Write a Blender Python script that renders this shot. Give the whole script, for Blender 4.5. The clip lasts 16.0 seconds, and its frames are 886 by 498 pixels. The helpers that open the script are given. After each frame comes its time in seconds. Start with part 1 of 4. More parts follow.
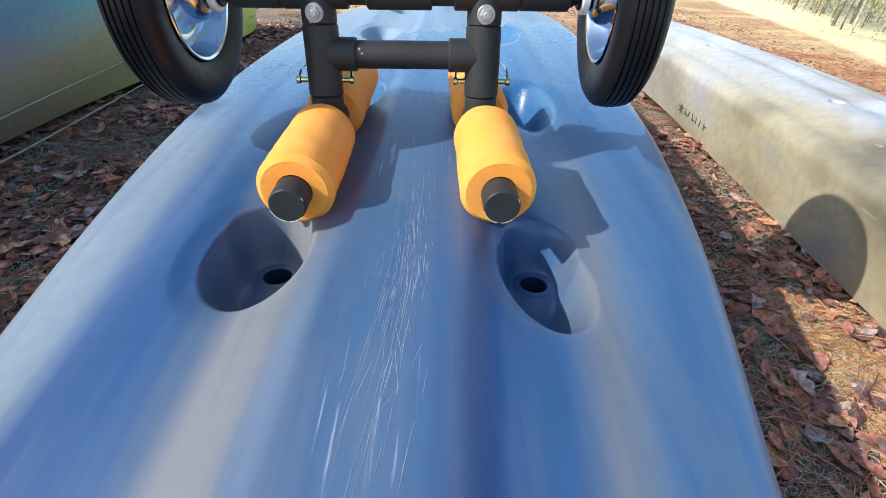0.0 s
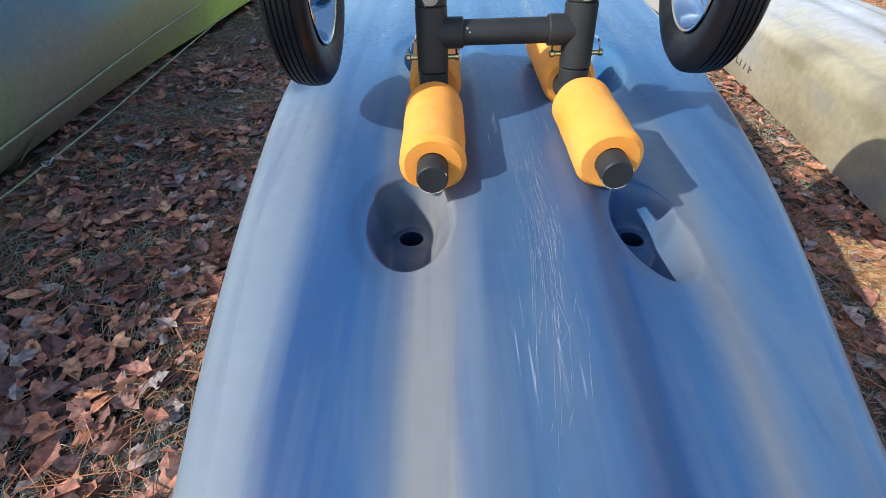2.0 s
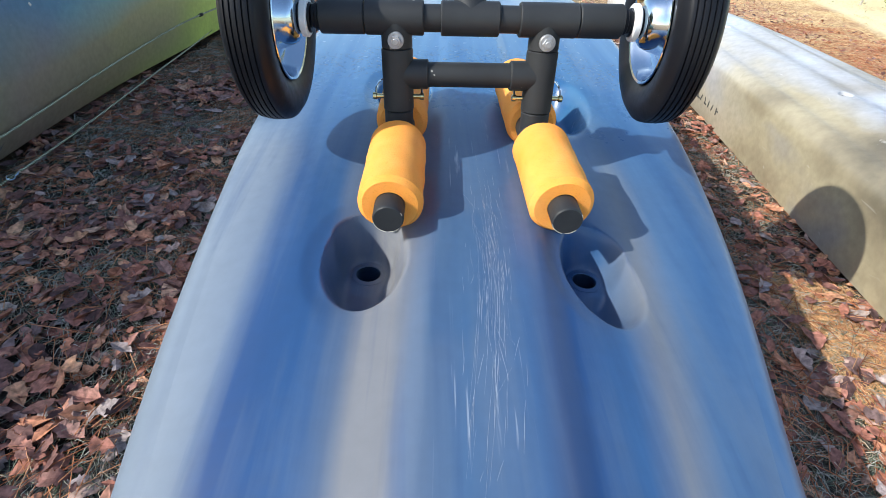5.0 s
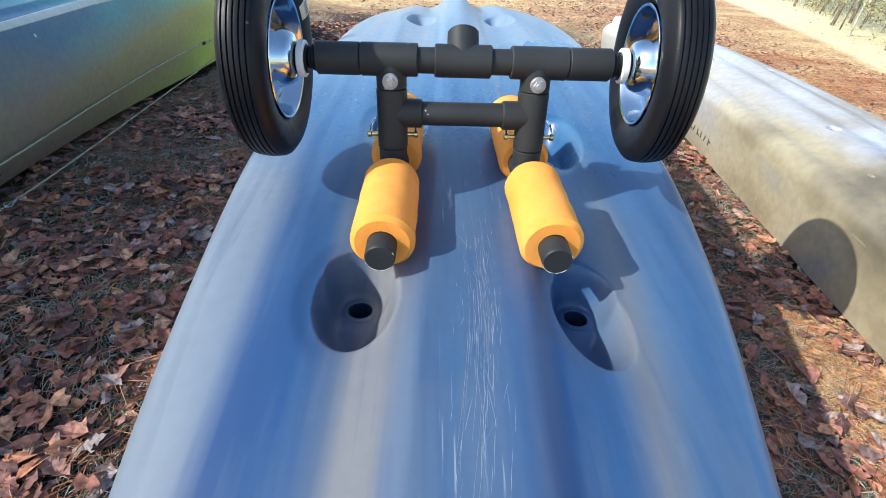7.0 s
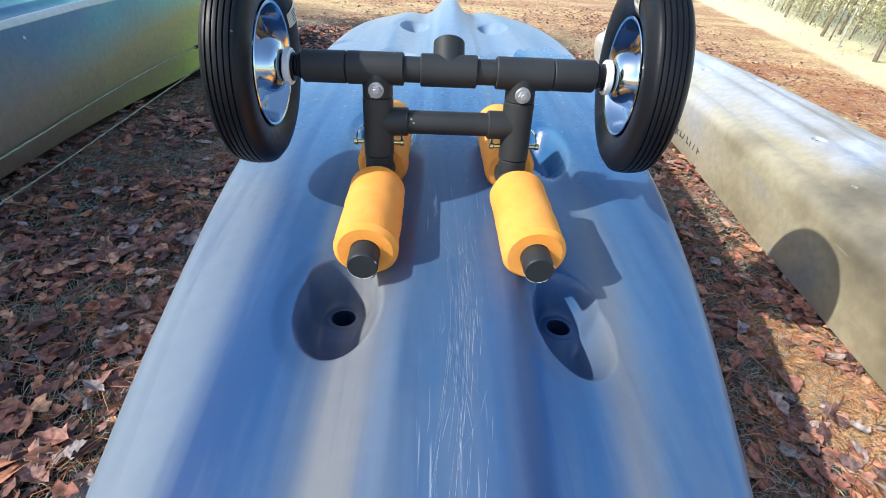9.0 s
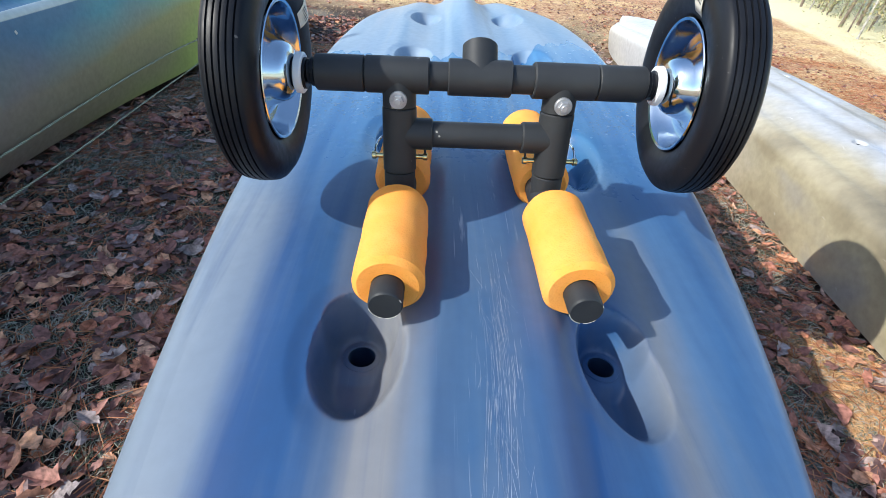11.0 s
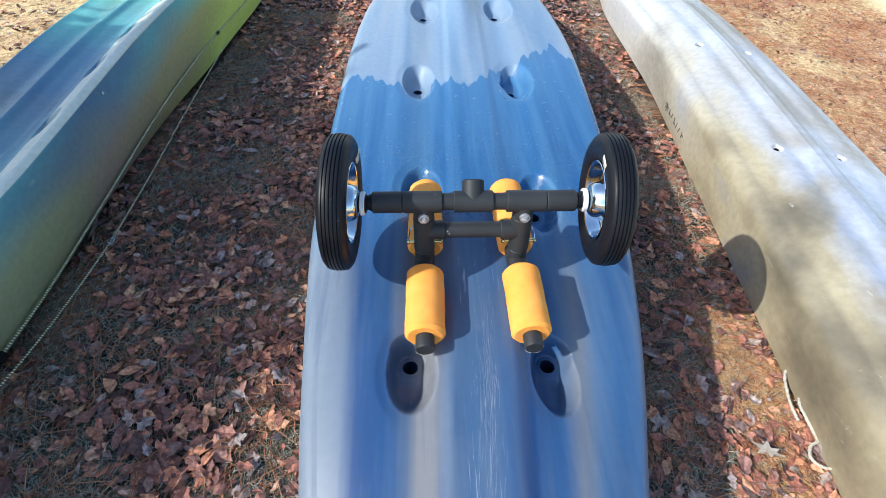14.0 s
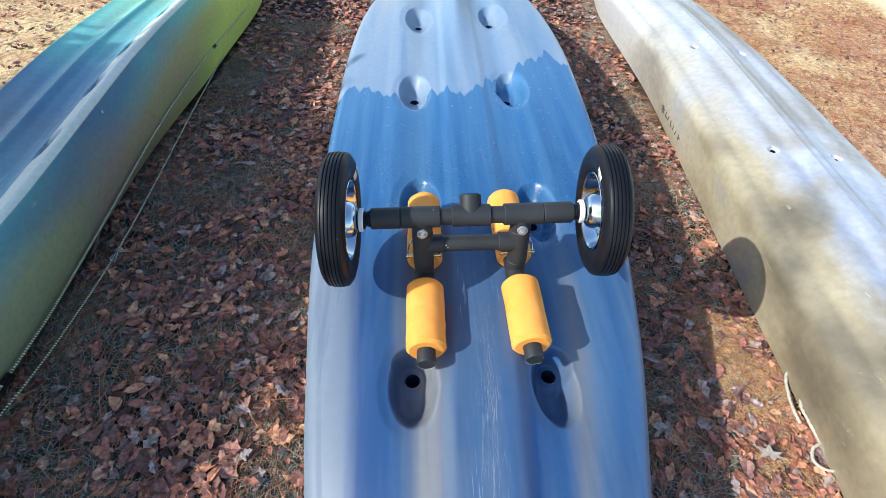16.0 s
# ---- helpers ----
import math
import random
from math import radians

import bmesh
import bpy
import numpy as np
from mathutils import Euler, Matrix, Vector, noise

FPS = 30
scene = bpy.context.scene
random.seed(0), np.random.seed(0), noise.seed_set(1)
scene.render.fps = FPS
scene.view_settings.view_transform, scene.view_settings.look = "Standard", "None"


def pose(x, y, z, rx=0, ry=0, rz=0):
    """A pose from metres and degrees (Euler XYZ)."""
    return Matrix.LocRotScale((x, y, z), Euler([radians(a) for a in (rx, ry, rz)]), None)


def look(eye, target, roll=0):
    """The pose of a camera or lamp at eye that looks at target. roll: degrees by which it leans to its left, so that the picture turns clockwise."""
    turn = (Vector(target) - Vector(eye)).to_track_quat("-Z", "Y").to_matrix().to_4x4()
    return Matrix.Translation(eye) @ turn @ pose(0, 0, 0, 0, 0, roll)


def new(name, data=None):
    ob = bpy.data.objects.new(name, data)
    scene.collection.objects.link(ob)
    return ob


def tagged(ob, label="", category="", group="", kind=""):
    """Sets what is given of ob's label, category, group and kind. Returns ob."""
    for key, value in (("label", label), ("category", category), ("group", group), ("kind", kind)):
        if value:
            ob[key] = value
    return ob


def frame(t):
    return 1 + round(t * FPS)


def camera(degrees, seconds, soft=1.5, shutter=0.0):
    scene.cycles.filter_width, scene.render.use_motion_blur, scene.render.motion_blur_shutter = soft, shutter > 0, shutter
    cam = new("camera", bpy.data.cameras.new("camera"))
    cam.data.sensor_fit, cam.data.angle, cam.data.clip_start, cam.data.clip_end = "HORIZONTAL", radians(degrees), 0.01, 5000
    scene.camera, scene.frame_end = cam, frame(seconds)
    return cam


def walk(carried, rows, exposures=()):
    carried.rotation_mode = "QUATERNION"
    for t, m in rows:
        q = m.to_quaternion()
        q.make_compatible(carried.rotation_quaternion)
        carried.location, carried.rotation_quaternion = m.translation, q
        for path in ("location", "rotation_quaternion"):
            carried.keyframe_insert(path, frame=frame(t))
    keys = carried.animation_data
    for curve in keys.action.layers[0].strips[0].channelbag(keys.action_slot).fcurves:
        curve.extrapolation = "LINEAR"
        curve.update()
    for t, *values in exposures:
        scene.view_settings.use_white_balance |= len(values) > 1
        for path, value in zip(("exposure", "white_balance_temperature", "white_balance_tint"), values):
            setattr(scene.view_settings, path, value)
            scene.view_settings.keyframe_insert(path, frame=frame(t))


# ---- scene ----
cam = camera(86.0, 16.0, soft=0.8)
PATH = [
    (0, (0.0153, -0.6532, 0.5525), (0.0695, 0.4311, -0.1626), 4.07),
    (0.5, (-0.0597, -0.6669, 0.5908), (-0.0601, 0.3983, -0.1544), 1.18),
    (1, (-0.0670, -0.6910, 0.6551), (-0.0564, 0.3416, -0.1346), 2.00),
    (1.5, (-0.0854, -0.7484, 0.6282), (-0.0625, 0.2678, -0.1823), 0.12),
    (2, (-0.1115, -0.7062, 0.6100), (-0.0883, 0.2900, -0.2248), 1.43),
    (2.5, (-0.0893, -0.7005, 0.6197), (-0.0456, 0.3146, -0.1912), 2.58),
    (3, (-0.0865, -0.7002, 0.6250), (-0.0416, 0.3237, -0.1747), 3.09),
    (3.5, (-0.0859, -0.6995, 0.6289), (-0.0361, 0.3263, -0.1681), 3.63),
    (4, (-0.0824, -0.6999, 0.6311), (-0.0261, 0.3258, -0.1655), 4.03),
    (6.5, (-0.0761, -0.6945, 0.6473), (-0.0002, 0.3566, -0.1139), 5.55),
    (7, (-0.0728, -0.6909, 0.6545), (-0.0024, 0.3719, -0.0909), 5.26),
    (7.5, (-0.0749, -0.6910, 0.6579), (-0.0051, 0.3767, -0.0805), 5.53),
    (8, (-0.0694, -0.6910, 0.6571), (0.0048, 0.3756, -0.0823), 5.50),
    (10.5, (-0.0568, -0.6816, 0.6688), (0.0402, 0.3930, -0.0564), 7.17),
    (11, (-0.0889, -0.6081, 0.6589), (-0.0121, 0.4463, -0.0976), 6.25),
    (11.5, (-0.0891, -0.5624, 0.7309), (-0.0404, 0.4705, -0.0571), 3.30),
    (12, (-0.0882, -0.6087, 0.8940), (-0.0407, 0.3645, 0.0333), 5.22),
    (12.5, (-0.1097, -0.6614, 1.0259), (-0.0420, 0.2493, 0.1007), 5.78),
    (13, (-0.1588, -0.7070, 1.0642), (-0.0804, 0.1612, 0.0997), 4.27),
    (13.5, (-0.1574, -0.7168, 1.1062), (-0.0738, 0.1724, 0.1615), 4.84),
    (14, (-0.1422, -0.7172, 1.1005), (-0.0569, 0.1678, 0.1521), 4.95),
    (14.5, (-0.1576, -0.6822, 1.1029), (-0.0602, 0.2000, 0.1530), 4.16),
    (15, (-0.1574, -0.6646, 1.1008), (-0.0510, 0.2004, 0.1362), 3.63),
    (15.5, (-0.1426, -0.6863, 1.1157), (-0.0628, 0.1873, 0.1564), 3.16),
    (16, (-0.1382, -0.7049, 1.1240), (-0.0564, 0.1829, 0.1779), 3.46),
]
walk(cam, [(t, look(eye, target, roll)) for t, eye, target, roll in PATH],
     [(0.0, 0.92, 6420, 7.0), (1.0, 0.82, 6360, 6.0), (3.0, 0.86, 6400, 7.0), (6.5, 0.95, 6380, 7.0), (11.5, 0.92, 6260, 7.0), (12.5, 0.75, 6260, 7.0), (13.5, 0.90, 6220, 7.0), (16.0, 0.92, 6220, 7.0)])

# ---- world, sun ----
SUN_TO = Vector((-0.80, -0.285, 0.614)).normalized()      # towards the sun
world = bpy.data.worlds.new("world")
scene.world = world
world.use_nodes = True
wn, wl = world.node_tree.nodes, world.node_tree.links
sky = wn.new("ShaderNodeTexSky")
sky.sky_type, sky.sun_disc = "NISHITA", False
sky.sun_elevation = math.asin(SUN_TO.z)
sky.sun_rotation = math.atan2(SUN_TO.x, SUN_TO.y)
wn["Background"].inputs["Strength"].default_value = 0.15
wl.new(sky.outputs[0], wn["Background"].inputs["Color"])
lamp = bpy.data.lights.new("sun", "SUN")
lamp.energy, lamp.angle, lamp.color = 2.94, radians(0.55), (1.0, 0.95, 0.87)
sun = new("sun", lamp)
sun.matrix_world = look(SUN_TO * 20, (0, 0, 0))


# ---- materials ----
class Mat:
    """A small node builder round one Principled shader."""

    def __init__(self, name, rough=0.5, metal=0.0, spec=0.5):
        self.m = bpy.data.materials.new(name)
        self.m.use_nodes = True
        self.t = self.m.node_tree
        self.b = self.t.nodes["Principled BSDF"]
        self.b.inputs["Roughness"].default_value = rough
        self.b.inputs["Metallic"].default_value = metal
        self.b.inputs["Specular IOR Level"].default_value = spec

    def n(self, kind):
        return self.t.nodes.new("ShaderNode" + kind)

    def l(self, a, b):
        self.t.links.new(a, b)
        return self

    def coords(self, scale=(1, 1, 1)):
        tc, mp = self.n("TexCoord"), self.n("Mapping")
        mp.inputs["Scale"].default_value = scale
        self.l(tc.outputs["Object"], mp.inputs["Vector"])
        return mp.outputs[0]

    def noise(self, scale, detail=4.0, stretch=(1, 1, 1), rough=0.55, distortion=0.0):
        nd = self.n("TexNoise")
        nd.inputs["Scale"].default_value, nd.inputs["Detail"].default_value = scale, detail
        nd.inputs["Roughness"].default_value, nd.inputs["Distortion"].default_value = rough, distortion
        self.l(self.coords(stretch), nd.inputs["Vector"])
        return nd.outputs["Fac"]

    def ramp(self, fac, stops, mode="LINEAR"):
        r = self.n("ValToRGB")
        r.color_ramp.interpolation = mode
        e = r.color_ramp.elements
        while len(e) < len(stops):
            e.new(0.5)
        for el, (p, c) in zip(e, stops):
            el.position = p
            el.color = (*c, 1) if len(c) == 3 else c
        self.l(fac, r.inputs[0])
        return r.outputs[0]

    def grey(self, fac, stops):
        return self.ramp(fac, [(p, (v, v, v)) for p, v in stops])

    def math(self, op, a, b=0.0, clamp=False):
        md = self.n("Math")
        md.operation, md.use_clamp = op, clamp
        for i, v in enumerate((a, b)):
            if isinstance(v, (int, float)):
                md.inputs[i].default_value = v
            else:
                self.l(v, md.inputs[i])
        return md.outputs[0]

    def mix(self, fac, a, b, mode="MIX"):
        mx = self.n("MixRGB")
        mx.blend_type = mode
        for i, v in enumerate((fac, a, b)):
            if isinstance(v, (int, float)):
                mx.inputs[i].default_value = v
            elif isinstance(v, tuple):
                mx.inputs[i].default_value = (*v, 1)
            else:
                self.l(v, mx.inputs[i])
        return mx.outputs[0]

    def xyz(self):
        tc, sp = self.n("TexCoord"), self.n("SeparateXYZ")
        self.l(tc.outputs["Object"], sp.inputs[0])
        return sp.outputs

    def color(self, socket):
        if isinstance(socket, tuple):
            self.b.inputs["Base Color"].default_value = (*socket, 1)
        else:
            self.l(socket, self.b.inputs["Base Color"])
        return self

    def rough(self, socket):
        return self.l(socket, self.b.inputs["Roughness"])

    def bump(self, height, strength=0.3, distance=0.002):
        bp = self.n("Bump")
        bp.inputs["Strength"].default_value, bp.inputs["Distance"].default_value = strength, distance
        self.l(height, bp.inputs["Height"])
        self.l(bp.outputs[0], self.b.inputs["Normal"])
        return self

    def island(self):
        return self.n("NewGeometry").outputs["Random Per Island"]

    def rand(self):
        return self.n("ObjectInfo").outputs["Random"]


def simple(name, col, rough=0.5, metal=0.0, var=0.25, scale=60.0, bump=0.1, dist=0.0006, spec=0.5):
    """A plain surface with grain and patchy wear at two scales."""
    m = Mat(name, rough, metal, spec)
    a, b = m.noise(scale, 5), m.noise(scale * 0.12, 3)
    f = m.math("MULTIPLY", m.grey(a, [(0.25, 1 - var), (0.75, 1 + var * 0.4)]), m.grey(b, [(0.3, 1 - var * 0.7), (0.7, 1.0)]))
    m.color(m.mix(1.0, col, f, "MULTIPLY"))
    m.rough(m.grey(b, [(0.3, min(1, rough * 1.25)), (0.7, rough * 0.8)]))
    m.bump(a, bump, dist)
    return m.m


def blue_hull_material():
    """Blue and grey streaked moulded plastic, a wet band with a ragged edge, scratched keel."""
    m = Mat("blue_streaked_plastic", 0.32)
    x, y, z = m.xyz()
    wob = m.noise(1.3, 3, (1.0, 0.35, 1.0))
    fine = m.noise(9, 4, (1.0, 0.06, 1.0))
    # the streaks run along the outline: across, measured in shares of the hull's width
    along = m.math("ADD", m.math("MULTIPLY", y, 0.5), 0.5, True)
    span = m.grey(along, [(0.05, 0.62), (0.25, 0.90), (0.325, 0.99), (0.4, 1.067), (0.5, 1.155), (0.575, 1.20), (0.75, 1.25), (1.0, 1.28)])
    askew = m.grey(along, [(0.05, 0.040), (0.25, 0.024), (0.4, 0.005), (0.5, 0.0)])
    xx = m.math("DIVIDE", m.math("ADD", x, askew), m.math("MAXIMUM", span, 0.3))
    xx = m.math("ADD", xx, m.math("MULTIPLY", m.math("SUBTRACT", wob, 0.5), 0.06))
    xx = m.math("ADD", xx, m.math("MULTIPLY", m.math("SUBTRACT", fine, 0.5), 0.045))
    u = m.math("ADD", m.math("MULTIPLY", xx, 1.25), 0.5, True)
    blue, deep, pale, beige, mid = (0.020, 0.072, 0.192), (0.011, 0.046, 0.148), (0.192, 0.228, 0.274), (0.200, 0.202, 0.212), (0.058, 0.116, 0.218)
    # pale left stops: dye streak plus painted sunlight on the sloping chine
    col = m.ramp(u, [(0.02, (0.115, 0.152, 0.205)), (0.13, pale), (0.175, (0.140, 0.176, 0.232)), (0.212, deep), (0.29, blue), (0.325, (0.070, 0.106, 0.176)), (0.355, beige), (0.392, beige),
                     (0.412, (0.092, 0.130, 0.200)), (0.48, mid), (0.56, (0.044, 0.098, 0.208)), (0.595, (0.042, 0.068, 0.145)), (0.62, deep), (0.69, (0.032, 0.098, 0.230)), (0.74, (0.168, 0.180, 0.198)), (0.785, (0.066, 0.130, 0.238)), (0.84, (0.034, 0.098, 0.222)), (0.97, (0.080, 0.142, 0.242))])
    cloud = m.noise(2.2, 4, (1.0, 0.3, 1.0))
    streak = m.noise(26, 4, (1.0, 0.05, 0.6), 0.6, 0.3)
    col = m.mix(m.grey(streak, [(0.47, 0.0), (0.72, 0.34)]), col, (0.150, 0.185, 0.235))
    col = m.mix(m.grey(streak, [(0.28, 0.42), (0.46, 0.0)]), col, deep)
    col = m.mix(m.grey(cloud, [(0.40, 0.0), (0.7, 0.30)]), col, mid)
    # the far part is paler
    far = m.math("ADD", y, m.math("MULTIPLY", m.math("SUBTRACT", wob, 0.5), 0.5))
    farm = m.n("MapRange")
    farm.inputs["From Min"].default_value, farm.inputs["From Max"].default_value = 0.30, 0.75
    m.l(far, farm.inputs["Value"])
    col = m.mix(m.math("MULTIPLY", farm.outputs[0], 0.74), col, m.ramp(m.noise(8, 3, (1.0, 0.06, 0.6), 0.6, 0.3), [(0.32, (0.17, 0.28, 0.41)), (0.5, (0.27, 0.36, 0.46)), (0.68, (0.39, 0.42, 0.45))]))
    # wet band: y from the cart to a ragged line
    rag = m.noise(10, 2.5, (1.0, 0.06, 1.0), 0.7)
    rag2 = m.noise(3.2, 2, (1.0, 0.05, 1.0))
    edge = m.grey(m.math("ADD", m.math("MULTIPLY", x, 1.25), 0.5, True), [(0.03, 0.76), (0.12, 0.86), (0.26, 0.83), (0.34, 0.76), (0.46, 0.76), (0.56, 0.74), (0.65, 0.83), (0.76, 0.92), (0.86, 1.0), (0.92, 0.99), (1.0, 0.97)])
    edge = m.math("ADD", edge, m.math("ADD", m.math("MULTIPLY", m.math("SUBTRACT", rag, 0.5), 0.50), m.math("MULTIPLY", m.math("SUBTRACT", rag2, 0.5), 0.12)))
    top = m.math("MULTIPLY", m.math("SUBTRACT", edge, y), 60.0, True)
    low = m.math("MULTIPLY", m.math("ADD", y, m.math("ADD", 0.06, m.math("MULTIPLY", m.math("SUBTRACT", cloud, 0.5), 0.6))), 3.5, True)
    wet = m.math("MULTIPLY", top, low)
    # a damp patch left where the bumper was set down
    damp = m.math("MULTIPLY", m.grey(m.math("ABSOLUTE", m.math("ADD", x, m.math("ADD", 0.035, m.math("MULTIPLY", m.math("SUBTRACT", fine, 0.5), 0.05)))), [(0.030, 0.55), (0.042, 0.0)]),
                  m.grey(m.math("ABSOLUTE", m.math("ADD", y, m.math("ADD", 0.30, m.math("MULTIPLY", m.math("SUBTRACT", rag, 0.5), 0.16)))), [(0.085, 1.0), (0.11, 0.0)]))
    col = m.mix(damp, col, m.mix(1.0, col, (0.55, 0.78, 0.92), "MULTIPLY"))
    # wet plastic darkens; the blue mixed in imitates sky mirrored in the film
    col = m.mix(wet, col, m.mix(0.72, m.mix(1.0, col, (0.40, 0.68, 0.88), "MULTIPLY"), m.ramp(streak, [(0.3, (0.018, 0.102, 0.262)), (0.7, (0.062, 0.180, 0.345))])))
    # long scratches on the keel
    sc = m.noise(190, 2, (1.0, 0.022, 0.02), 0.6, 0.5)
    sc2 = m.noise(60, 3, (1.0, 0.16, 0.1), 0.6, 1.2)
    zone = m.math("MULTIPLY", m.grey(m.math("ABSOLUTE", m.math("ADD", x, askew)), [(0.0, 1.0), (0.055, 0.0)]),
                  m.grey(m.math("ABSOLUTE", m.math("ADD", y, 0.22)), [(0.16, 1.0), (0.36, 0.0)]))
    lines = m.math("MULTIPLY", m.math("MULTIPLY", m.grey(sc, [(0.63, 0.0), (0.69, 1.0)]), m.grey(sc2, [(0.45, 0.0), (0.6, 1.0)])), zone)
    thin = m.noise(150, 1, (1.0, 0.05, 0.3), 0.5, 0.4)
    lines = m.math("MAXIMUM", lines, m.grey(thin, [(0.80, 0.0), (0.83, 0.25)]))
    col = m.mix(m.math("MULTIPLY", lines, 0.75), col, (0.62, 0.66, 0.72))
    # faint mottle of dried dew and dirt
    mot = m.noise(55, 5)
    col = m.mix(1.0, col, m.grey(mot, [(0.3, 0.95), (0.7, 1.02)]), "MULTIPLY")
    m.color(col)
    bead = m.n("TexVoronoi")
    bead.inputs["Scale"].default_value = 150.0
    m.l(m.coords((0.6, 1.0, 1.0)), bead.inputs["Vector"])
    beads = m.math("MULTIPLY", m.grey(bead.outputs["Distance"], [(0.18, 1.0), (0.36, 0.0)]), m.math("MULTIPLY", m.math("MULTIPLY", wet, m.math("MULTIPLY", m.math("SUBTRACT", y, 0.26), 12.0, True)), m.math("MULTIPLY", m.math("SUBTRACT", m.math("ADD", 0.52, m.math("MULTIPLY", m.math("SUBTRACT", cloud, 0.5), 0.5)), y), 9.0, True)))
    m.rough(m.math("SUBTRACT", m.grey(mot, [(0.3, 0.42), (0.7, 0.34)]), m.math("MULTIPLY", wet, 0.14)))
    orange = m.noise(260, 3)
    m.bump(m.math("ADD", m.math("MULTIPLY", orange, 0.06), m.math("ADD", m.math("MULTIPLY", beads, 2.0), m.math("MULTIPLY", lines, -0.5))), 0.55, 0.0012)
    return m.m


def tan_hull_material():
    """Warm grey plastic on the flank, cooler and paler on the flat bottom; clouds mix camouflage with painted tree
    dapple; whitish far end imitates glare.
    """
    m = Mat("sand_camo_plastic", 0.30)
    x, y, z = m.xyz()
    a = m.noise(2.6, 3, (1.0, 0.55, 1.0), 0.5, 0.3)
    b = m.noise(9.0, 4, (1.0, 0.6, 1.0), 0.55, 0.4)
    f = m.math("ADD", a, m.math("MULTIPLY", m.math("SUBTRACT", b, 0.5), 0.22))
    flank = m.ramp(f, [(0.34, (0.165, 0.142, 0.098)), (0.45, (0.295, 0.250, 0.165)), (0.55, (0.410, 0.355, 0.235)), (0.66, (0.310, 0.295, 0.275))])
    # bluish stops imitate sky sheen and tree dapple over the camouflage
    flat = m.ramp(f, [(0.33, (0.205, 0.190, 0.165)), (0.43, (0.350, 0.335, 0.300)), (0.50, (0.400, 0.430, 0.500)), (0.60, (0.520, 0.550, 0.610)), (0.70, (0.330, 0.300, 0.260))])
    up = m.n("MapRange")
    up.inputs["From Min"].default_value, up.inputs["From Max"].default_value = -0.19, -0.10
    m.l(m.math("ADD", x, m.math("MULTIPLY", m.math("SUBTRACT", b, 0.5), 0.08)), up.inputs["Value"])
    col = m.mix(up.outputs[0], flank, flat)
    # sun glare put into the colour: whiter along y
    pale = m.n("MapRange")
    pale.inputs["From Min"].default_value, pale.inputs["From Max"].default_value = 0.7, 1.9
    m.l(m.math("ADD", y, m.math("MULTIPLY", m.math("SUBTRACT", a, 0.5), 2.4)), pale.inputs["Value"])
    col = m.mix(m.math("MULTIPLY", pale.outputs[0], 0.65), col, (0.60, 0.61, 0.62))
    mot = m.noise(45, 5)
    col = m.mix(1.0, col, m.grey(mot, [(0.3, 0.84), (0.7, 1.05)]), "MULTIPLY")
    thin = m.noise(110, 1, (1.0, 0.06, 1.0), 0.5, 0.4)
    col = m.mix(m.grey(thin, [(0.77, 0.0), (0.81, 0.2)]), col, (0.55, 0.55, 0.52))
    scuff = m.math("MULTIPLY", m.grey(m.noise(34, 3, (1.0, 0.5, 1.0), 0.6, 0.8), [(0.66, 0.0), (0.74, 0.55)]), m.grey(m.noise(5, 3), [(0.5, 0.0), (0.62, 1.0)]))
    col = m.mix(scuff, col, (0.72, 0.70, 0.66))
    m.color(col)
    m.rough(m.grey(mot, [(0.3, 0.40), (0.7, 0.28)]))
    m.bump(m.noise(240, 3), 0.10, 0.0008)
    return m.m


